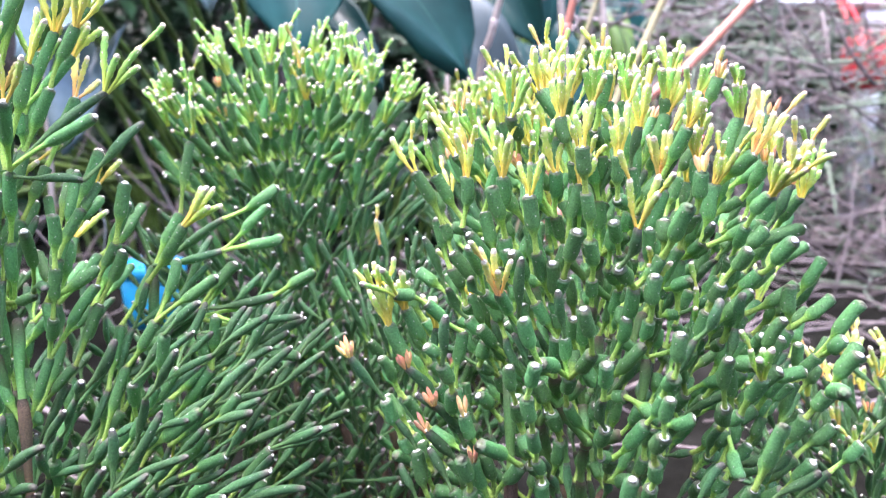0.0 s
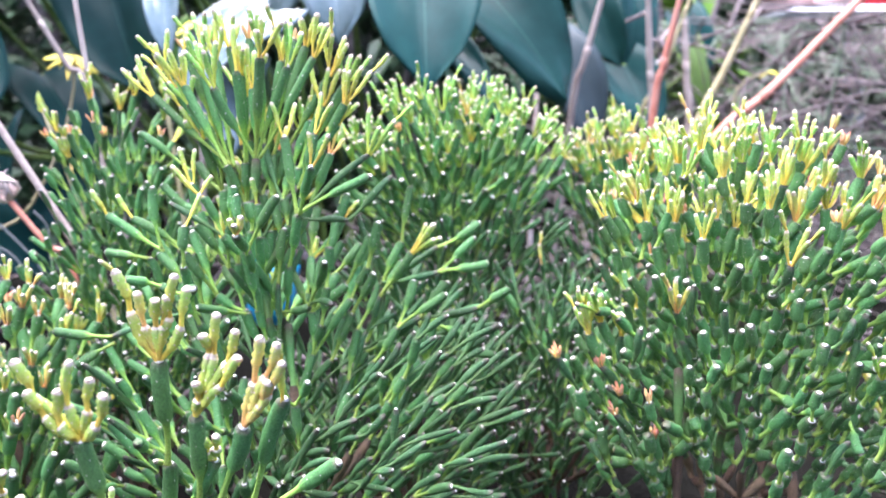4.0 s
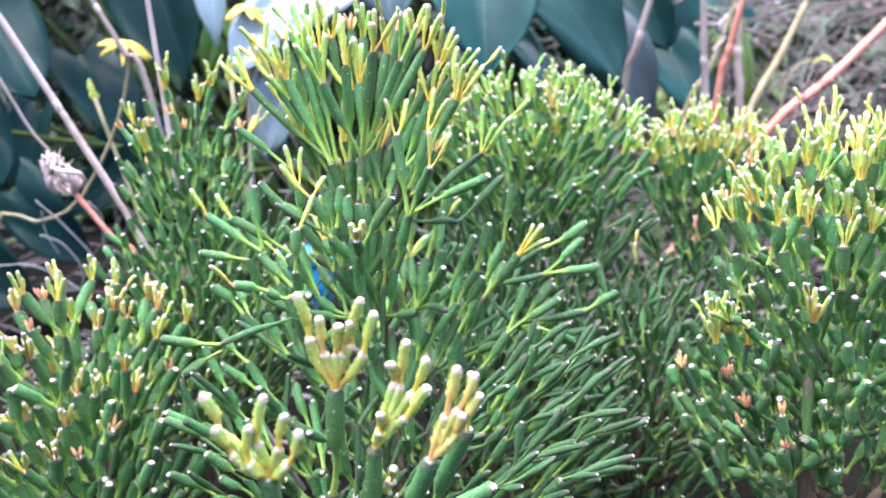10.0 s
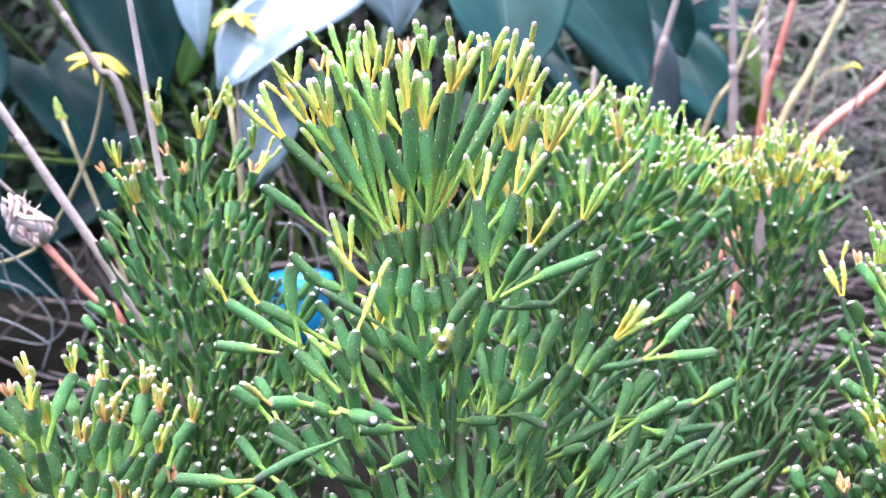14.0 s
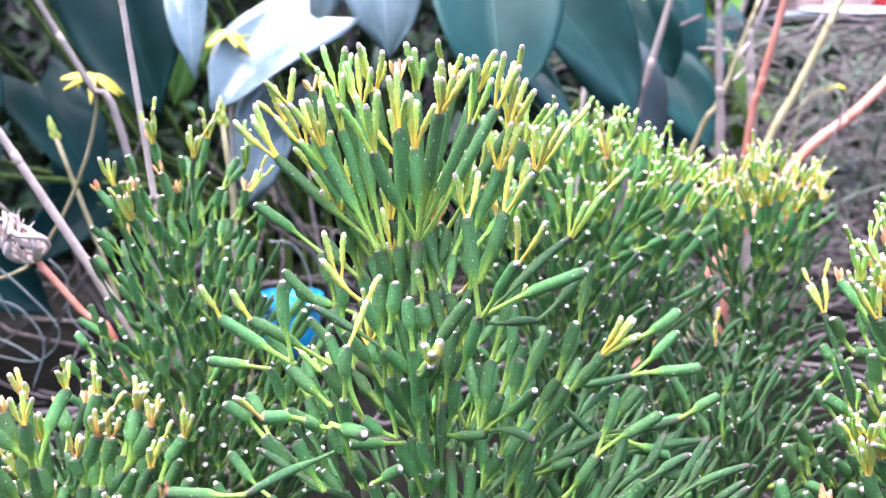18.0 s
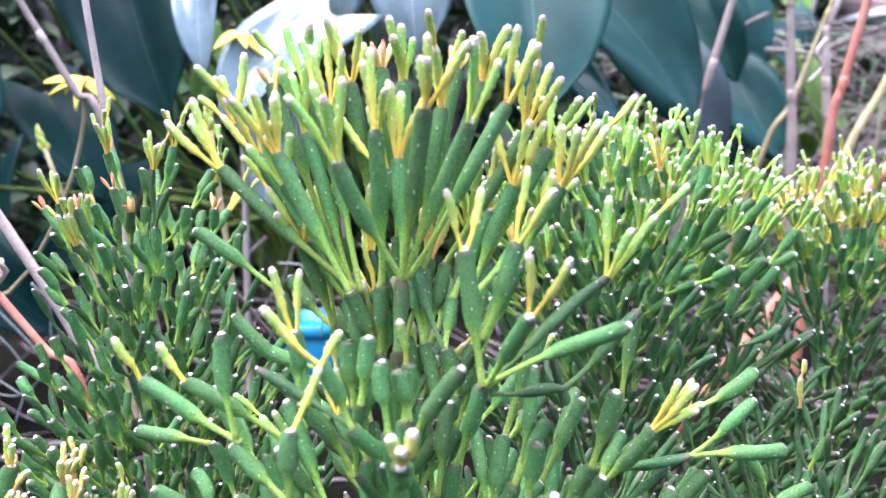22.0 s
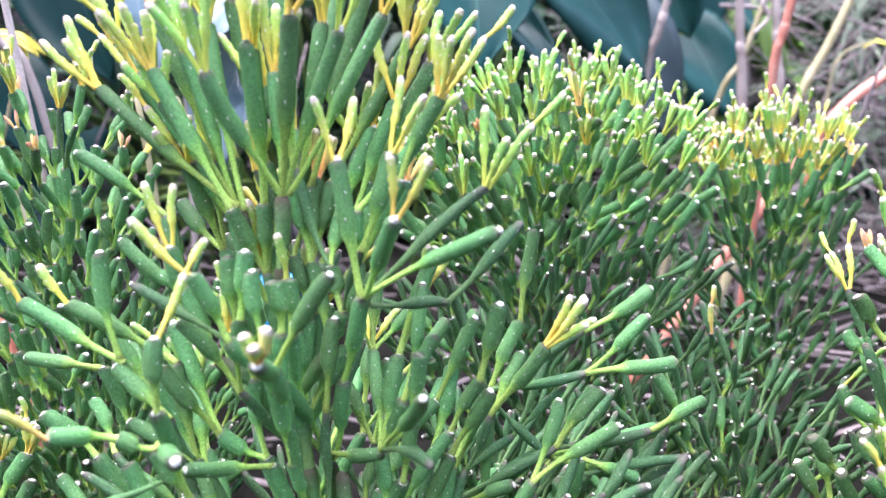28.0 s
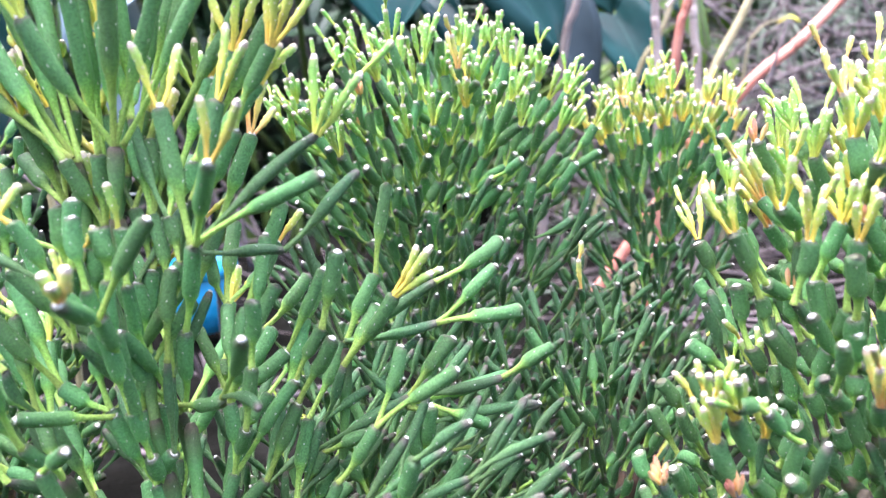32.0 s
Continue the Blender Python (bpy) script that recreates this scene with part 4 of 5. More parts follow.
    grow("jointed_cactus", "small jointed cactus with thick yellow-green young shoots", (-0.138, 0.132, GROUND),
         [dict(c=(-0.145, 0.135, 0.292), r=(0.036, 0.026, 0.036), low=-0.3, yellow=0.05, lift=1.0)],
         seed=17, limbs=limbs, spacing=0.016, near=(-0.15, 0.0, 0.45), shoot=1.0, plump=1.05, fat=1.05, spread=0.9, tier=0.6, lime=0.2, amber=0.25)


front_plant()
grow("jointed_cactus", "low yellow-green jointed cactus at the bed's edge", (0.185, 0.335, GROUND),
     [dict(c=(0.195, 0.335, 0.262), r=(0.066, 0.058, 0.048), low=-0.4, yellow=0.3, bud=0.05, lift=0.5, slim=True)],
     seed=18, pick=170, near=(0, 0, 0.42), size=0.85)
grow("jointed_cactus", "low jointed cactus with thin green stems", (-0.345, 0.400, GROUND),
     [dict(c=(-0.345, 0.400, 0.245), r=(0.060, 0.050, 0.050), low=-0.4, yellow=0.1, bud=0.05, lift=0.5, slim=True)],
     seed=20, pick=170, near=(-0.2, 0, 0.42), size=0.85)


# ---- large heart-shaped leaves behind ----
def leaf_mesh(name, material, length, width, fold=0.25, droop=0.3, heart=0.28, wave=0.04, seed=0, rows=14, cols=9):
    """A heart-shaped blade from its stalk joint at the origin, along +y, with +z as its upper face."""
    rng = random.Random(seed)
    ph = rng.uniform(0, 6)
    verts, uvs, faces = [], [], []
    for i in range(rows + 1):
        s = i / rows
        half = width * 0.66 * (s + 0.10) ** 0.34 * (1 - s) ** 0.58 * min(1.0, (1 - s) / 0.16) ** 0.45 * (1 + 0.025 * math.sin(9 * s + ph))
        half = max(half, 0.0006)
        for j in range(cols):
            u = j / (cols - 1) * 2 - 1
            back = heart * length * abs(u) ** 1.5 * (1 - s) ** 2
            x = half * u
            y = length * s - back * 1.0
            z = fold * abs(x) - droop * length * s * s + wave * length * math.sin(5 * s + 3 * u + ph) * abs(u)
            verts.append((x, y, z))
            uvs.append((0.5 + 0.5 * u, s))
    top = len(verts)
    for x, y, z in verts[:top]:
        verts.append((x, y, z - 0.0012))
    uvs += uvs[:top]
    for i in range(rows):
        for j in range(cols - 1):
            a = i * cols + j
            faces.append((a, a + 1, a + cols + 1, a + cols))
            faces.append((top + a, top + a + cols, top + a + cols + 1, top + a + 1))
    for i in range(rows):
        for j in (0, cols - 1):
            a = i * cols + j
            q = (a, a + cols, top + a + cols, top + a)
            faces.append(q if j == 0 else q[::-1])
    return mesh_from(name, verts, faces, [material], None, uvs)


def blade_pose(joint, tip, face):
    """Stalk joint at joint, the blade running towards tip, its upper face turned to the way given."""
    y = (Vector(tip) - Vector(joint)).normalized()
    z = Vector(face) - y * Vector(face).dot(y)
    z.normalize()
    x = y.cross(z)
    m = Matrix((x, y, z)).transposed().to_4x4()
    m.translation = Vector(joint)
    return m


def stalk(parent, name, pts, r0, r1, material, label="", n=12, sides=7, knots=0, seed=0):
    rng = random.Random(seed)
    path = bent(pts, n)
    radii = [r0 + (r1 - r0) * i / (n - 1) for i in range(n)]
    for k in range(knots):
        radii[rng.randrange(1, n - 1)] *= 1.25
    v, f, u = tube(path, radii, sides)
    ob = new(name, mesh_from(name, v, f, [material], None, u))
    ob.parent = parent
    if label:
        tagged(ob, label)
    return ob


def philodendron():
    at = Vector((-0.25, 0.95, GROUND))
    plant = empty("heart_leaf_plant", at, "heart-leaved climber with large glossy blue-green leaves", "leafy plant")
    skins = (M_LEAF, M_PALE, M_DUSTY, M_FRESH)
    words = ("", "shiny leaf with the sky's reflection painted pale into its colour", "dusty blue-grey leaf", "fresh green leaf")
    count = itertools.count()

    def leaf(a, b, face, w, skin):
        """A blade from its stalk joint a to its tip b, with its upper face turned to face; w: its width against its length."""
        i = next(count)
        L = (Vector(b) - Vector(a)).length * 1.06
        me = leaf_mesh("leaf", skins[skin], L, L * w * 0.92, 0.22 + 0.10 * (i % 3), 0.18 + 0.10 * (i % 4), 0.24, 0.06, i, 18, 13)
        ob = new("leaf", me)
        ob.parent = plant
        ob.matrix_basis = Matrix.Translation(-at) @ blade_pose(a, b, face)
        if words[skin]:
            tagged(ob, words[skin])
        j = Vector(a)
        pet = stalk(ob, "petiole", [j - at, j - at + Vector((0.01, 0.05, -0.03)), Vector(((j.x - at.x) * 0.55, 0.12, 0.12)), Vector(((j.x - at.x) * 0.45, 0.14, 0.0))],
                    0.0026, 0.0034, M_PETIOLE, n=14)
        pet.matrix_basis = ob.matrix_basis.inverted()

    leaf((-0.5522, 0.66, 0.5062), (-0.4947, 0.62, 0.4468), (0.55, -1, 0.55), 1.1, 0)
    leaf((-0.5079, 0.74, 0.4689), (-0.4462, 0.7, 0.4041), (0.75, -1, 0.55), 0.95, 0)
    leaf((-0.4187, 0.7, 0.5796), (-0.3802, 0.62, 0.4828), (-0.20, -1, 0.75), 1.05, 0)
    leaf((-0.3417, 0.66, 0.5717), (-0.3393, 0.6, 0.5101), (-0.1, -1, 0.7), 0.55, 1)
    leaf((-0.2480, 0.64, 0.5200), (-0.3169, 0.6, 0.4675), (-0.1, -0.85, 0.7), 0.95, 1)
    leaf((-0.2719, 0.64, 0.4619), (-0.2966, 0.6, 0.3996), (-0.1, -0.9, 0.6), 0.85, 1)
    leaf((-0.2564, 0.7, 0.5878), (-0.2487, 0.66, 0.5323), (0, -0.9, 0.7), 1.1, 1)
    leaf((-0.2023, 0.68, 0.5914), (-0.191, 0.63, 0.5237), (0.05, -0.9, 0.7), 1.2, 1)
    leaf((-0.1165, 0.645, 0.5650), (-0.1089, 0.57, 0.4723), (0.08, -1, 0.55), 1.1, 0)
    leaf((-0.077, 0.72, 0.5594), (0.0149, 0.66, 0.4768), (0.45, -1, 0.60), 1.0, 0)
    leaf((-0.0975, 0.66, 0.4959), (-0.0561, 0.6, 0.4632), (0.20, -1, 0.75), 0.5, 0)
    leaf((0.01, 0.8, 0.4947), (0.0592, 0.75, 0.4267), (0.2, -0.9, 0.7), 0.95, 2)
    leaf((0.1023, 0.9, 0.4843), (0.1307, 0.85, 0.4212), (-0.20, -1, 0.85), 1.0, 0)
    leaf((0.0622, 0.88, 0.5603), (0.0796, 0.84, 0.494), (-0.55, -1, 0.55), 0.9, 0)
    leaf((0.1161, 0.94, 0.5673), (0.1197, 0.9, 0.4862), (0.45, -1, 0.65), 0.9, 0)
    leaf((0.2018, 0.98, 0.5113), (0.2161, 0.93, 0.4526), (0.2, -1, 0.5), 0.5, 3)
    leaf((-0.4688, 0.76, 0.3606), (-0.525, 0.72, 0.3217), (0.60, -1, 0.65), 0.8, 0)
    leaf((-0.5854, 0.8, 0.4131), (-0.5997, 0.76, 0.3313), (-0.15, -1, 0.45), 0.85, 0)
    leaf((-0.5994, 0.76, 0.3343), (-0.5293, 0.72, 0.2759), (-0.30, -1, 0.55), 0.9, 0)
    leaf((-0.392, 0.86, 0.5189), (-0.4164, 0.82, 0.4742), (-0.1, -1, 0.5), 0.8, 3)
    leaf((-0.5775, 0.66, 0.4261), (-0.5344, 0.63, 0.3672), (0.70, -1, 0.60), 0.9, 0)
    leaf((-0.6352, 0.7, 0.3019), (-0.5548, 0.66, 0.2435), (-0.10, -1, 0.40), 0.9, 0)
    # unseen leaves added overhead to shade the left side of the climber
    for k in range(12):
        x, y, z = -0.80 + 0.042 * k, 0.58 + 0.09 * (k % 4), 0.64 + 0.05 * (k % 3)
        leaf((x, y + 0.06, z + 0.05), (x + 0.03 * (k % 3 - 1), y - 0.06, z), (0.1 * (k % 3 - 1), -0.5, 1), 1.2, 0)
    leaf((-0.520, 0.90, 0.400), (-0.555, 0.86, 0.335), (0.50, -1, 0.40), 1.00, 0)
    leaf((0.150, 1.06, 0.470), (0.165, 1.03, 0.405), (0.60, -1, 0.45), 1.0, 0)
    leaf((0.225, 1.12, 0.560), (0.245, 1.08, 0.490), (-0.40, -1, 0.75), 0.9, 0)


philodendron()


# ---- stalks that stand between the plants and the leaves ----
def dry_stalk(pts, r0, r1, material, label, knots=0, name="dry_stalk", seed=0):
    base = Vector(pts[0])
    th = empty(name, base, label, "stalk", "bare stalks")
    stalk(th, "stem", [Vector(p) - base for p in pts], r0, r1, material, n=20, knots=knots, seed=seed)
    path = bent([Vector(p) - base for p in pts], 40)
    rng = random.Random(seed + 7)
    for k in range(1 + knots // 2):
        i = rng.randrange(14, 37)
        r = (r0 + (r1 - r0) * i / 39)
        mid, way = path[i], (path[i + 1] - path[i - 1]).normalized()
        v, f, u = tube([mid + way * (q * r) for q in (-1.6, -0.7, 0.0, 0.8, 1.7)], [r * q for q in (0.98, 1.07, 1.14, 1.06, 0.98)], 7)
        ob = new("node", mesh_from("node", v, f, [material], None, u))
        ob.parent = th
    return th


def down(p, q, z=GROUND - 0.01):
    """The foot of a stalk that runs through q (higher) and p (lower), on the ground."""
    p, q = Vector(p), Vector(q)
    k = (p.z - z) / (q.z - p.z)
    k = min(k, 2.5)
    r = p + (p - q) * k
    return (r.x, r.y, z)


def up(p, q, k=0.8):
    p, q = Vector(p), Vector(q)
    return tuple(q + (q - p) * k)


def through_points(lo, mid, hi, r, material, label, knots=0, seed=0, k=0.8):
    return dry_stalk([down(lo, mid), lo, mid, hi, up(mid, hi, k)], r * 1.15, r * 0.8, material, label, knots, seed=seed)


through_points((-0.314, 0.40, 0.359), (-0.352, 0.40, 0.425), (-0.387, 0.40, 0.485), 0.0022, M_GREYSTALK, "leaning grey-brown bare stalk", 1, 1)
through_points((-0.343, 0.50, 0.436), (-0.360, 0.50, 0.468), (-0.378, 0.50, 0.500), 0.0022, M_GREYSTALK, "thin leaning bare grey stalk", 1, 2)
through_points((-0.290, 0.395, 0.394), (-0.292, 0.395, 0.422), (-0.299, 0.395, 0.491), 0.0016, M_GREYSTALK, "upright grey stalk with a small knot", 2, 3)
through_points((-0.310, 0.63, 0.423), (-0.308, 0.63, 0.464), (-0.306, 0.63, 0.500), 0.0022, M_GREYSTALK, "grey stalk under a yellow sprig", 1, 4, 0.05)
dry_stalk([down((-0.002, 0.86, 0.42), (0.0, 0.86, 0.466)), (-0.002, 0.86, 0.42), (0.0, 0.86, 0.466), (0.002, 0.86, 0.518), (0.003, 0.86, 0.530)], 0.0030, 0.0012, M_WILT, "dry pinkish stalk with a withered tip", 3, seed=5)
through_points((0.026, 0.75, 0.437), (0.036, 0.75, 0.480), (0.047, 0.75, 0.524), 0.0034, M_GREYSTALK, "leaning pale grey bare stalk", 1, 6)
through_points((0.106, 0.75, 0.427), (0.102, 0.75, 0.475), (0.098, 0.75, 0.524), 0.0034, M_GREYSTALK, "upright bare grey stalk", 2, 7)
through_points((0.077, 0.61, 0.433), (0.083, 0.61, 0.472), (0.092, 0.61, 0.516), 0.0030, M_PINK, "upright pink fleshy stalk", 0, 8)
through_points((0.156, 0.80, 0.420), (0.152, 0.80, 0.455), (0.148, 0.80, 0.495), 0.0040, M_GREYSTALK, "upright brown-grey bare stalk", 1, 9)
through_points((0.145, 0.75, 0.408), (0.173, 0.75, 0.471), (0.195, 0.75, 0.524), 0.0036, M_TAN, "olive-tan leaning bare stalk", 1, 10)
through_points((0.141, 0.69, 0.398), (0.197, 0.69, 0.452), (0.254, 0.69, 0.514), 0.0042, M_PINK, "long leaning pink fleshy stalk", 0, 11)
through_points((0.098, 0.80, 0.413), (0.121, 0.80, 0.460), (0.138, 0.80, 0.512), 0.0026, M_TAN, "thin olive stalk among twigs", 0, 12)


def dry_curl(pts, r, label, material=M_TENDRIL):
    """A withered tendril that hangs in a bow."""
    base = Vector(pts[0])
    th = empty("dry_curl", base, label, "tendril", "withered tendrils")
    stalk(th, "stem", [Vector(p) - base for p in pts], r, r * 0.7, material, n=24, sides=6)


dry_curl([(-0.4326, 0.5, 0.3639), (-0.4101, 0.5, 0.3424), (-0.3918, 0.5, 0.3169), (-0.4068, 0.5, 0.2981), (-0.4349, 0.5, 0.3017)], 0.0008, "looped grey dry tendril beside the withered flower")
dry_curl([(-0.429, 0.5, 0.3565), (-0.4272, 0.5, 0.3404), (-0.4193, 0.5, 0.3251)], 0.0008, "short hooked grey tendril under the withered flower")
dry_curl([(-0.3943, 0.5, 0.3639), (-0.3848, 0.5, 0.3514), (-0.3847, 0.5, 0.3281), (-0.3711, 0.5, 0.311)], 0.0008, "drooping grey dry tendril among stalks")
dry_curl([(-0.2707, 0.56, 0.3644), (-0.2536, 0.56, 0.3613), (-0.2431, 0.56, 0.3384), (-0.2455, 0.56, 0.3159)], 0.0008, "bowed pale grey tendril between two cactus plants")
dry_curl([(-0.4315, 0.5, 0.3386), (-0.4146, 0.5, 0.3314), (-0.4023, 0.5, 0.3094), (-0.4119, 0.5, 0.2792)], 0.0008, "hanging grey dry tendril near the soil")
dry_curl([(-0.4723, 0.5, 0.314), (-0.446, 0.5, 0.3165), (-0.425, 0.5, 0.3103), (-0.4046, 0.5, 0.2975)], 0.0008, "low arched grey tendril over the soil")


dry_curl([(0.1072, 0.7, 0.5086), (0.1008, 0.7, 0.4987), (0.1056, 0.7, 0.4886), (0.096, 0.7, 0.4775)], 0.0018, "pale hooked dry tendril on a bare stalk", M_WILT)


# ---- the tangle of dry twigs ----
def tangle(name, label, count, box, rmin, rmax, material, seed, length=(0.12, 0.4), upright=0.4, category="twigs"):
    rng = random.Random(seed)
    V, F, U = [], [], []
    (x0, x1), (y0, y1), (z0, z1) = box
    for _ in range(count):
        p = Vector((rng.uniform(x0, x1), rng.uniform(y0, y1), rng.uniform(z0, z1) if rng.random() < 0.75 else z0))
        d = Vector((rng.gauss(0, 1), rng.gauss(0, 0.5), rng.gauss(upright, 0.6))).normalized()
        L = rng.uniform(*length)
        sag = rng.uniform(-0.5, 0.35)
        turn = Vector((rng.gauss(0, 0.35), rng.gauss(0, 0.2), sag))
        pts = []
        for i in range(6):
            pts.append(p.copy())
            p = p + d * (L / 5)
            d = (d + turn * 0.3 + Vector([rng.gauss(0, 0.12) for _ in range(3)])).normalized()
            p.z = min(max(p.z, GROUND), 0.545)
        r = rng.uniform(rmin, rmax)
        v, f, u = tube(pts, [r * (1 - 0.1 * i) for i in range(6)], 4)
        off = len(V)
        V += v
        U += u
        F += [tuple(i + off for i in q) for q in f]
    ob = new(name, mesh_from(name, V, F, [material], None, U))
    return tagged(ob, label, category, kind="stuff")


tangle("dry_twigs", "tangle of dry grey-brown twigs behind the cactus plants", 760, ((0.10, 1.3), (0.85, 1.45), (0.2, 0.55)), 0.0008, 0.0025, M_TWIG, 21)
tangle("grey_green_blades", "grey-green grassy blades among dry twigs", 480, ((0.12, 1.3), (0.95, 1.5), (0.2, 0.55)), 0.0008, 0.0026, M_GREYBLADE, 22)
tangle("ground_litter", "dry twigs and stems lying on the soil", 170, ((-0.8, 0.6), (0.45, 1.1), (0.195, 0.24)), 0.0008, 0.0028, M_TWIG, 23, (0.08, 0.3), 0.05)


# ---- dark shrubs that close the view, and unseen ones that block skylight ----
def shrub(at, size, count, seed, material, leaf=(0.03, 0.07)):
    rng = random.Random(seed)
    at = Vector(at)
    th = empty("shrub", at, "dark leafy shrub behind the bed or unseen round it to block light", "shrub", "background shrubs")
    V, F, U = [], [], []
    for i in range(9):
        w = rng.uniform(0, 6.28)
        tip = Vector((math.cos(w) * size[0] * 0.7, math.sin(w) * size[1] * 0.7, size[2] * rng.uniform(0.6, 0.95)))
        v, f, u = tube(bent([(0, 0, 0), tip * 0.4 + Vector((0, 0, 0.05)), tip], 7), [0.012 - 0.0015 * k for k in range(7)], 6)
        off = len(V)
        V += v
        U += u
        F += [tuple(k + off for k in q) for q in f]
    limbs = new("branchwork", mesh_from("branchwork", V, F, [M_TWIG], None, U))
    limbs.parent = th
    V, F, U = [], [], []
    for i in range(count):
        w, h = rng.uniform(0, 6.28), rng.random()
        k = rng.random() ** 0.4
        bulge = math.sin(math.pi * min(1, h * 0.8 + 0.2)) ** 0.5 * (0.85 + 0.3 * noise.noise(Vector((math.cos(w) * 2, math.sin(w) * 2, h * 3 + seed))))
        c = Vector((math.cos(w) * size[0] * k * bulge, math.sin(w) * size[1] * k * bulge, h * size[2]))
        d = Vector((rng.gauss(0, 1), rng.gauss(-0.4, 0.8), rng.gauss(-0.2, 0.6))).normalized()
        s = d.cross(Vector((rng.gauss(0, .3), rng.gauss(0, .3), 1))).normalized()
        nrm = s.cross(d)
        L, W = rng.uniform(*leaf), rng.uniform(0.35, 0.6)
        off = len(V)
        for t, q in ((0, 0), (0.3, -1), (0.3, 1), (0.3, 0), (0.68, -0.8), (0.68, 0.8), (0.68, 0), (1.0, 0)):
            V.append(c + d * L * t + s * (q * L * W * 0.5) + nrm * (-0.25 * L * t * t + 0.08 * L * abs(q)))
            U.append((0.5 + 0.5 * q, t))
        F += [tuple(off + a for a in q) for q in ((0, 1, 3), (0, 3, 2), (1, 4, 6, 3), (3, 6, 5, 2), (4, 7, 6), (6, 7, 5))]
    crown = new("crown", mesh_from("crown", V, F, [material], None, U))
    crown.parent = th
    return th


for i, (x, y) in enumerate(((-1.3, 1.5), (-0.75, 1.45), (-0.25, 1.5), (0.2, 1.75), (0.7, 2.1), (1.3, 2.2), (1.9, 2.0), (-1.9, 1.2), (-1.0, 2.0), (-0.45, 2.0), (0.0, 2.1), (0.45, 2.4), (1.0, 2.6))):
    shrub((x, y, GROUND - 0.02), (0.42, 0.3, 1.1), 2300, 60 + i, M_BUSH)


# not in view: added round the bed to cut the low skylight
for i, (x, y) in enumerate(((-1.35, 0.5), (-1.5, -0.3), (-1.1, -0.95), (-0.45, -1.2), (0.25, -1.25), (0.9, -1.0), (1.45, -0.4), (1.6, 0.4))):
    shrub((x, y, GROUND - 0.02), (0.45, 0.34, 0.85), 1300, 90 + i, M_BUSH, (0.04, 0.09))


shrub((0.24, 1.30, GROUND - 0.02), (0.17, 0.12, 0.46), 340, 80, M_FRESH, (0.035, 0.075))
shrub((0.52, 1.50, GROUND - 0.02), (0.22, 0.12, 0.40), 420, 81, M_BUSH, (0.03, 0.06))


# an assumed wall, added dark so that no sky shows through the shrubs
def garden_wall():
    bm = bmesh.new()
    bmesh.ops.create_cube(bm, size=1.0, matrix=Matrix.Translation((0, 3.1, GROUND + 1.1)) @ Matrix.Diagonal((9.0, 0.2, 2.3, 1)))
    bmesh.ops.bevel(bm, geom=bm.edges[:], offset=0.01, segments=2, affect='EDGES')
    ob = part("garden_wall", bm, M_WALL, None)
    tagged(ob, "plain dark wall added behind shrubs to shut out bright sky", "wall", kind="structure")


garden_wall()


# ---- withered flower, yellow sprigs and small things ----
def withered_flower():
    at = Vector((-0.363, 0.40, 0.403))
    th = empty("withered_flower", at, "withered pale pink flower on a drooping stalk", "flower")
    stalk(th, "stem", [Vector(p) - at for p in ((-0.300, 0.40, GROUND - 0.01), (-0.315, 0.40, 0.335), (-0.332, 0.40, 0.358), (-0.352, 0.40, 0.384))], 0.0016, 0.0018, M_PINK, "pinkish lower stem", n=14)
    stalk(th, "upper_stem", [Vector(p) - at for p in ((-0.364, 0.40, 0.408), (-0.375, 0.40, 0.421), (-0.391, 0.40, 0.451), (-0.412, 0.40, 0.492))], 0.0011, 0.0010, M_GREYSTALK, n=12)
    rng = random.Random(31)
    foot, axis = Vector((0.011, 0, -0.019)), Vector((-0.50, 0, 0.86)).normalized()
    out = Vector((0.86, 0, 0.5))
    for i in range(20):
        thin = i > 7
        w, grow_out = rng.uniform(0, 6.28), rng.uniform(0.005, 0.012)
        tall, twist = rng.uniform(0.022, 0.036) * (0.8 if thin else 1), rng.uniform(-4.5, 4.5)
        pts = []
        for k in range(11):
            q = k / 10
            v = w + twist * q
            side = out * math.cos(v) + Vector((0, 1, 0)) * math.sin(v)
            bow = grow_out * math.sin(math.pi * min(1, q * 1.02) ** 0.8) + (0.004 * max(0, q - 0.75) * 8 if thin else 0)
            pts.append(foot + axis * (tall * (q if q < 0.8 or thin else 1.6 - q)) + side * bow + Vector([rng.gauss(0, 0.0005) for _ in range(3)]))
        fat = 0.0005 if thin else rng.uniform(0.0011, 0.0018)
        v, f, u = tube(pts, [fat * (0.6, 0.9, 1.1, 1.2, 1.1, 1.0, 1.0, 0.9, 0.8, 0.6, 0.3)[k] for k in range(11)], 5)
        ob = new("petal", mesh_from("petal", v, f, [M_WILT], None, u))
        ob.parent = th


withered_flower()


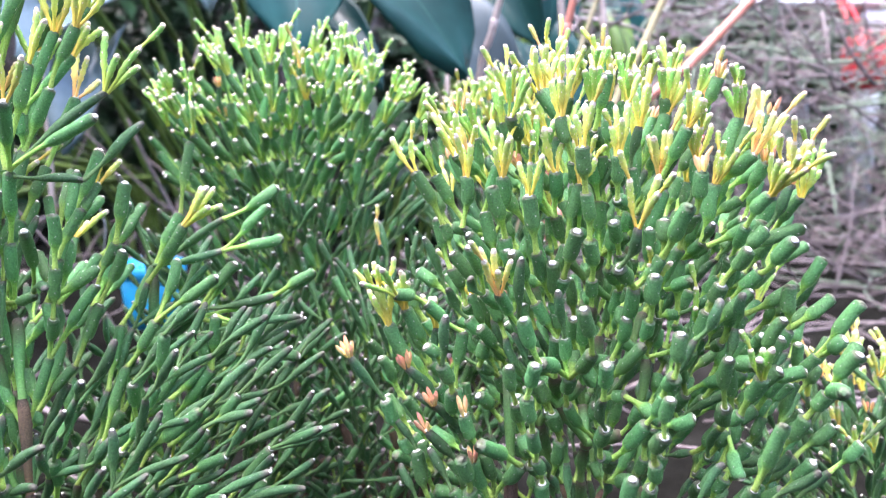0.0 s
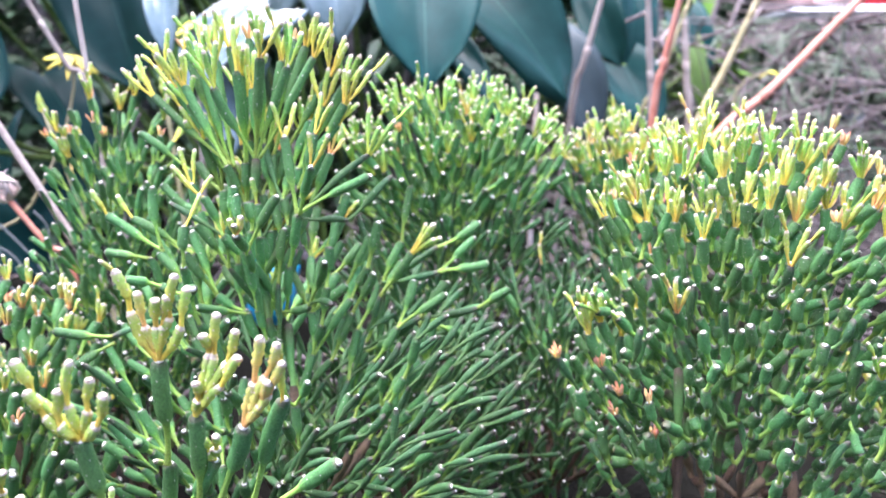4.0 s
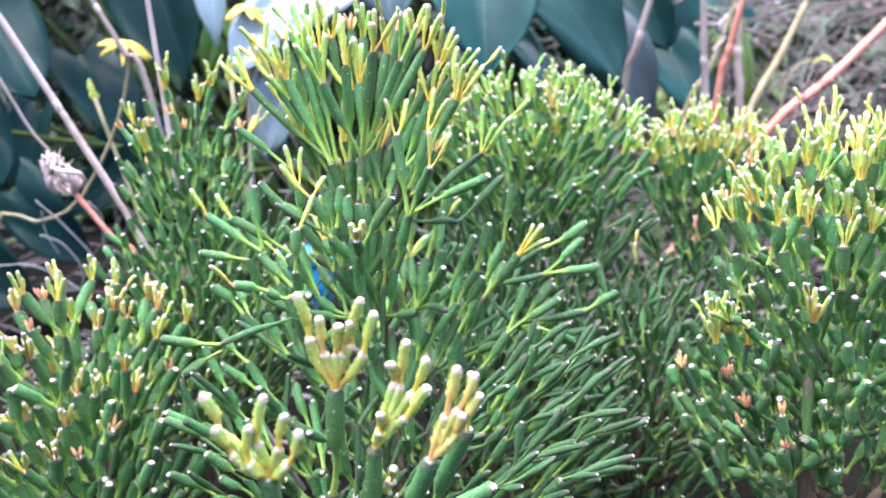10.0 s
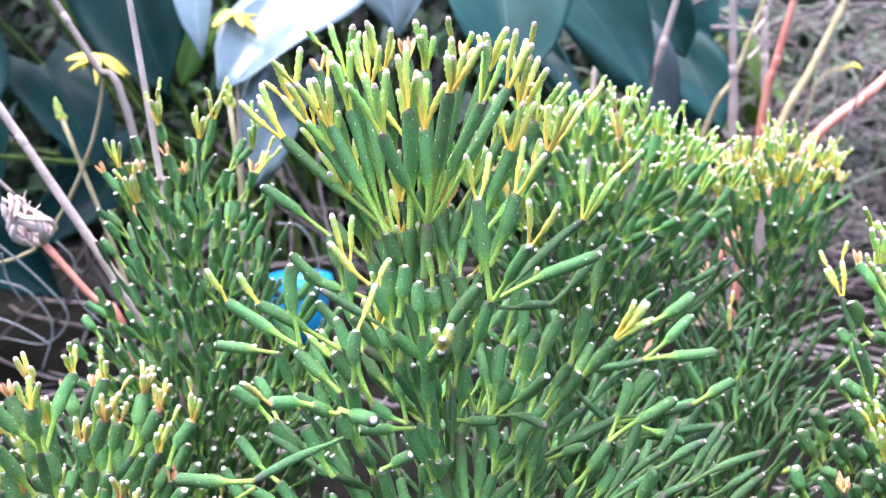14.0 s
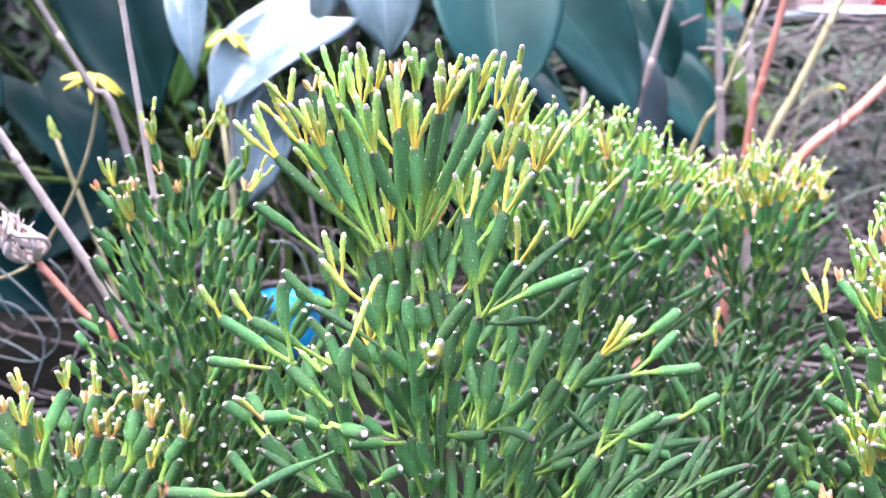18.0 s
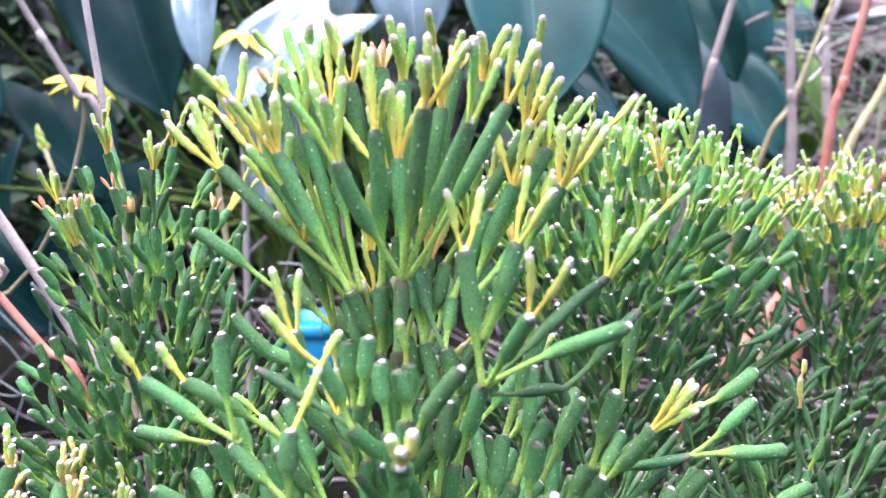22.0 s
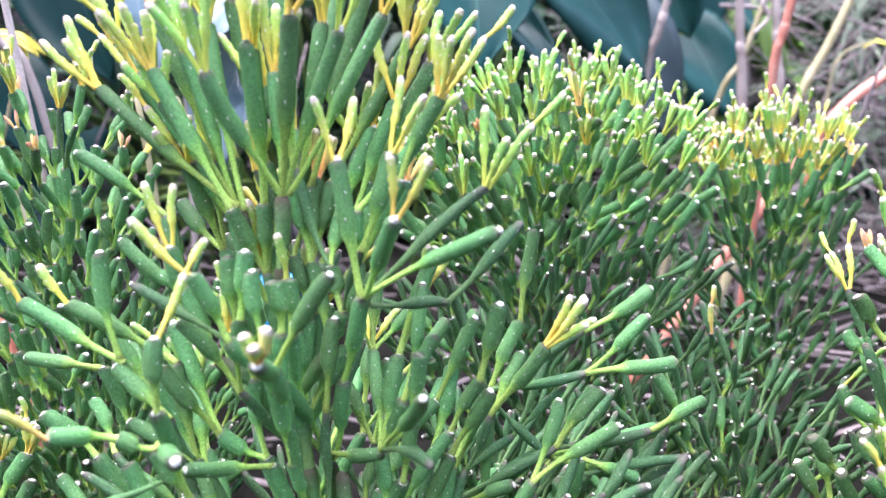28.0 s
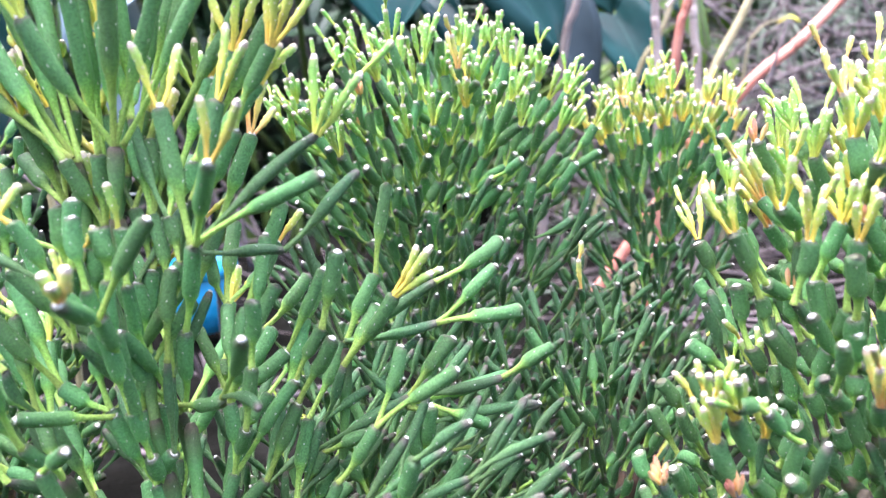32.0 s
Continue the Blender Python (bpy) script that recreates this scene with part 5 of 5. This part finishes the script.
def sprig(at, foot, n, length, label, seed):
    rng = random.Random(seed)
    at = Vector(at)
    th = empty("yellow_sprig", at, label, "sprig", "yellow leaf sprigs")
    stalk(th, "stem", [Vector(p) - at for p in foot] + [Vector((0, 0, 0))], 0.0015, 0.0011, M_TAN, n=16)
    for i in range(n):
        w = 2 * math.pi * i / n + rng.uniform(-.3, .3)
        d = Vector((math.cos(w), math.sin(w) * 0.5 - 0.25, rng.uniform(-0.75, 0.1)))
        me = leaf_mesh("leaflet", M_YLEAF, length * rng.uniform(.8, 1.15), length * rng.uniform(0.30, 0.40), 0.3, rng.uniform(0.1, 0.6), 0.0, 0.02, seed + i, 7, 5)
        ob = new("leaflet", me)
        ob.parent = th
        ob.matrix_basis = blade_pose((0, 0, 0), d, (0, -0.9, 0.8))
    return th


sprig((-0.3656, 0.52, 0.4747), [(-0.520, 0.52, GROUND), (-0.477, 0.52, 0.3415), (-0.445, 0.52, 0.3445), (-0.413, 0.52, 0.3588), (-0.383, 0.52, 0.4059), (-0.368, 0.52, 0.4473)], 9, 0.019, "thin curved stalk with a small yellow leaf whorl", 41)
sprig((-0.3079, 0.63, 0.5084), [(-0.312, 0.63, GROUND), (-0.310, 0.63, 0.40)], 9, 0.026, "yellow leaf whorl on a thin stalk", 42)
sprig((0.243, 0.82, 0.475), [(0.19, 0.82, GROUND), (0.205, 0.82, 0.42), (0.215, 0.82, 0.462)], 2, 0.012, "thin stalk with a curved yellow leaflet", 43)


def bud_stalk(top, foot, label, seed):
    at = Vector(foot)
    th = empty("bud_stalk", at, label, "stalk", "budding stalks")
    top = Vector(top)
    pts = [Vector((0, 0, 0)), (top - at) * 0.55 + Vector((0.006, 0, 0)), top - at]
    stalk(th, "stem", pts, 0.0018, 0.0014, M_TAN, n=12)
    rng = random.Random(seed)
    d = (pts[2] - pts[1]).normalized()
    for i in range(9):
        k = i / 8
        w = i * 2.4
        side = d.orthogonal().normalized()
        side.rotate(Matrix.Rotation(w, 3, d))
        a = pts[2] + d * 0.011 * k - d * 0.003
        ob = new("bud_scale", MESHES["bud_green"][0])
        ob.parent = th
        ob.matrix_basis = segment_matrix(a, a + (d + side * (0.5 - 0.35 * k)).normalized() * 0.0065, 0.0019 - 0.0007 * k, w)


bud_stalk((-0.402, 0.54, 0.436), (-0.345, 0.54, GROUND), "olive stalk with a scaly green bud at its tip", 51)
bud_stalk((-0.269, 0.442, 0.450), (-0.262, 0.442, GROUND), "yellowish stalk with a scaly green bud at its tip", 52)


# ---- plastic things on the ground and behind ----
def lathe(profile, sides=28, wobble=0.0, seed=0):
    rng = random.Random(seed)
    bm = bmesh.new()
    rings = []
    for r, z in profile:
        rings.append([bm.verts.new((r * math.cos(2 * math.pi * k / sides) * (1 + rng.uniform(-wobble, wobble)), r * math.sin(2 * math.pi * k / sides) * (1 + rng.uniform(-wobble, wobble)), z)) for k in range(sides)])
    for a, b in zip(rings, rings[1:]):
        for k in range(sides):
            bm.faces.new((a[k], a[(k + 1) % sides], b[(k + 1) % sides], b[k]))
    bm.faces.new(rings[0][::-1])
    bm.faces.new(rings[-1])
    return bm


def blue_pot():
    th = empty("plastic_pot", (-0.300, 0.80, GROUND), "bright cyan-blue plastic flower pot on the soil", "plant pot")
    body = part("pot_body", lathe([(0.024, 0.0), (0.027, 0.02), (0.031, 0.056), (0.029, 0.057), (0.025, 0.02), (0.022, 0.006)]), M_CYAN, th)
    part("rim", lathe([(0.0295, 0.052), (0.0335, 0.052), (0.0345, 0.058), (0.0335, 0.064), (0.0295, 0.064), (0.0285, 0.058)]), M_CYAN, body, "rolled blue rim")


blue_pot()


def box_bm(size, at=(0, 0, 0), bevel=0.004):
    bm = bmesh.new()
    bmesh.ops.create_cube(bm, size=1.0, matrix=Matrix.Translation(at) @ Matrix.Diagonal((*size, 1)))
    bmesh.ops.bevel(bm, geom=bm.edges[:], offset=bevel, segments=2, affect='EDGES')
    return bm


def white_table():
    th = empty("plastic_table", (0.93, 1.75, GROUND), "white plastic garden table behind the dry twigs", "table")
    part("tabletop", box_bm((0.79, 0.40, 0.022), (0, 0, 0.412), 0.007), M_WHITE, th)
    part("apron", box_bm((0.50, 0.02, 0.055), (0.10, -0.18, 0.373)), M_WHITE, th)
    for x in (-0.115, 0.32):
        for y in (-0.15, 0.15):
            part("leg", box_bm((0.045, 0.045, 0.40), (x, y, 0.20)), M_WHITE, th)


def red_crate():
    th = empty("plastic_crate", (0.98, 1.75, GROUND + 0.423), "red plastic crate standing on a white table", "crate")
    for y in (-0.15, 0.15):
        part("crate_wall", box_bm((0.60, 0.012, 0.26), (0, y, 0.135)), M_RED, th)
    for x in (-0.294, 0.294):
        part("crate_end", box_bm((0.012, 0.288, 0.26), (x, 0, 0.135)), M_RED, th)
    part("crate_floor", box_bm((0.586, 0.288, 0.012), (0, 0, 0.008)), M_RED, th)
    for i in range(5):
        part("rib", box_bm((0.016, 0.014, 0.25), (-0.26 + 0.13 * i, -0.162, 0.135)), M_RED, th)


def red_bag():
    th = empty("cloth_bag", (0.770, 1.490, GROUND + 0.372), "red cloth bag hanging from the white table's edge", "bag")
    sack = part("bag_body", lathe([(0.016, -0.125), (0.040, -0.12), (0.054, -0.095), (0.050, -0.05), (0.042, -0.03), (0.030, -0.022)], 18, 0.14, 3), M_RED, th)
    v, f, u = tube(bent([(-0.04, 0, -0.03), (-0.045, 0.03, 0.02), (-0.045, 0.062, 0.054), (-0.03, 0.030, 0.02), (-0.02, 0, -0.03)], 12), [0.005] * 12, 6)
    ob = new("strap", mesh_from("strap", v, f, [M_RED], None, u))
    ob.parent = sack
    part("sticker", box_bm((0.040, 0.004, 0.068), (0.034, -0.056, -0.113), 0.0015), M_CYAN, sack, "cyan paper tag")


def pink_cloth():
    th = empty("cloth_bundle", (0.600, 1.72, GROUND + 0.423), "pale pink crumpled cloth lying on a white table", "cloth")
    part("fold", lathe([(0.05, 0.0), (0.075, 0.012), (0.082, 0.04), (0.070, 0.075), (0.045, 0.10), (0.010, 0.108)], 26, 0.16, 5), M_PINKCLOTH, th)
    part("fold", lathe([(0.03, 0.0), (0.046, 0.01), (0.048, 0.03), (0.034, 0.055), (0.008, 0.062)], 20, 0.2, 9), M_PINKCLOTH, th).location = (0.045, -0.10, 0)


white_table()
red_crate()
red_bag()
pink_cloth()
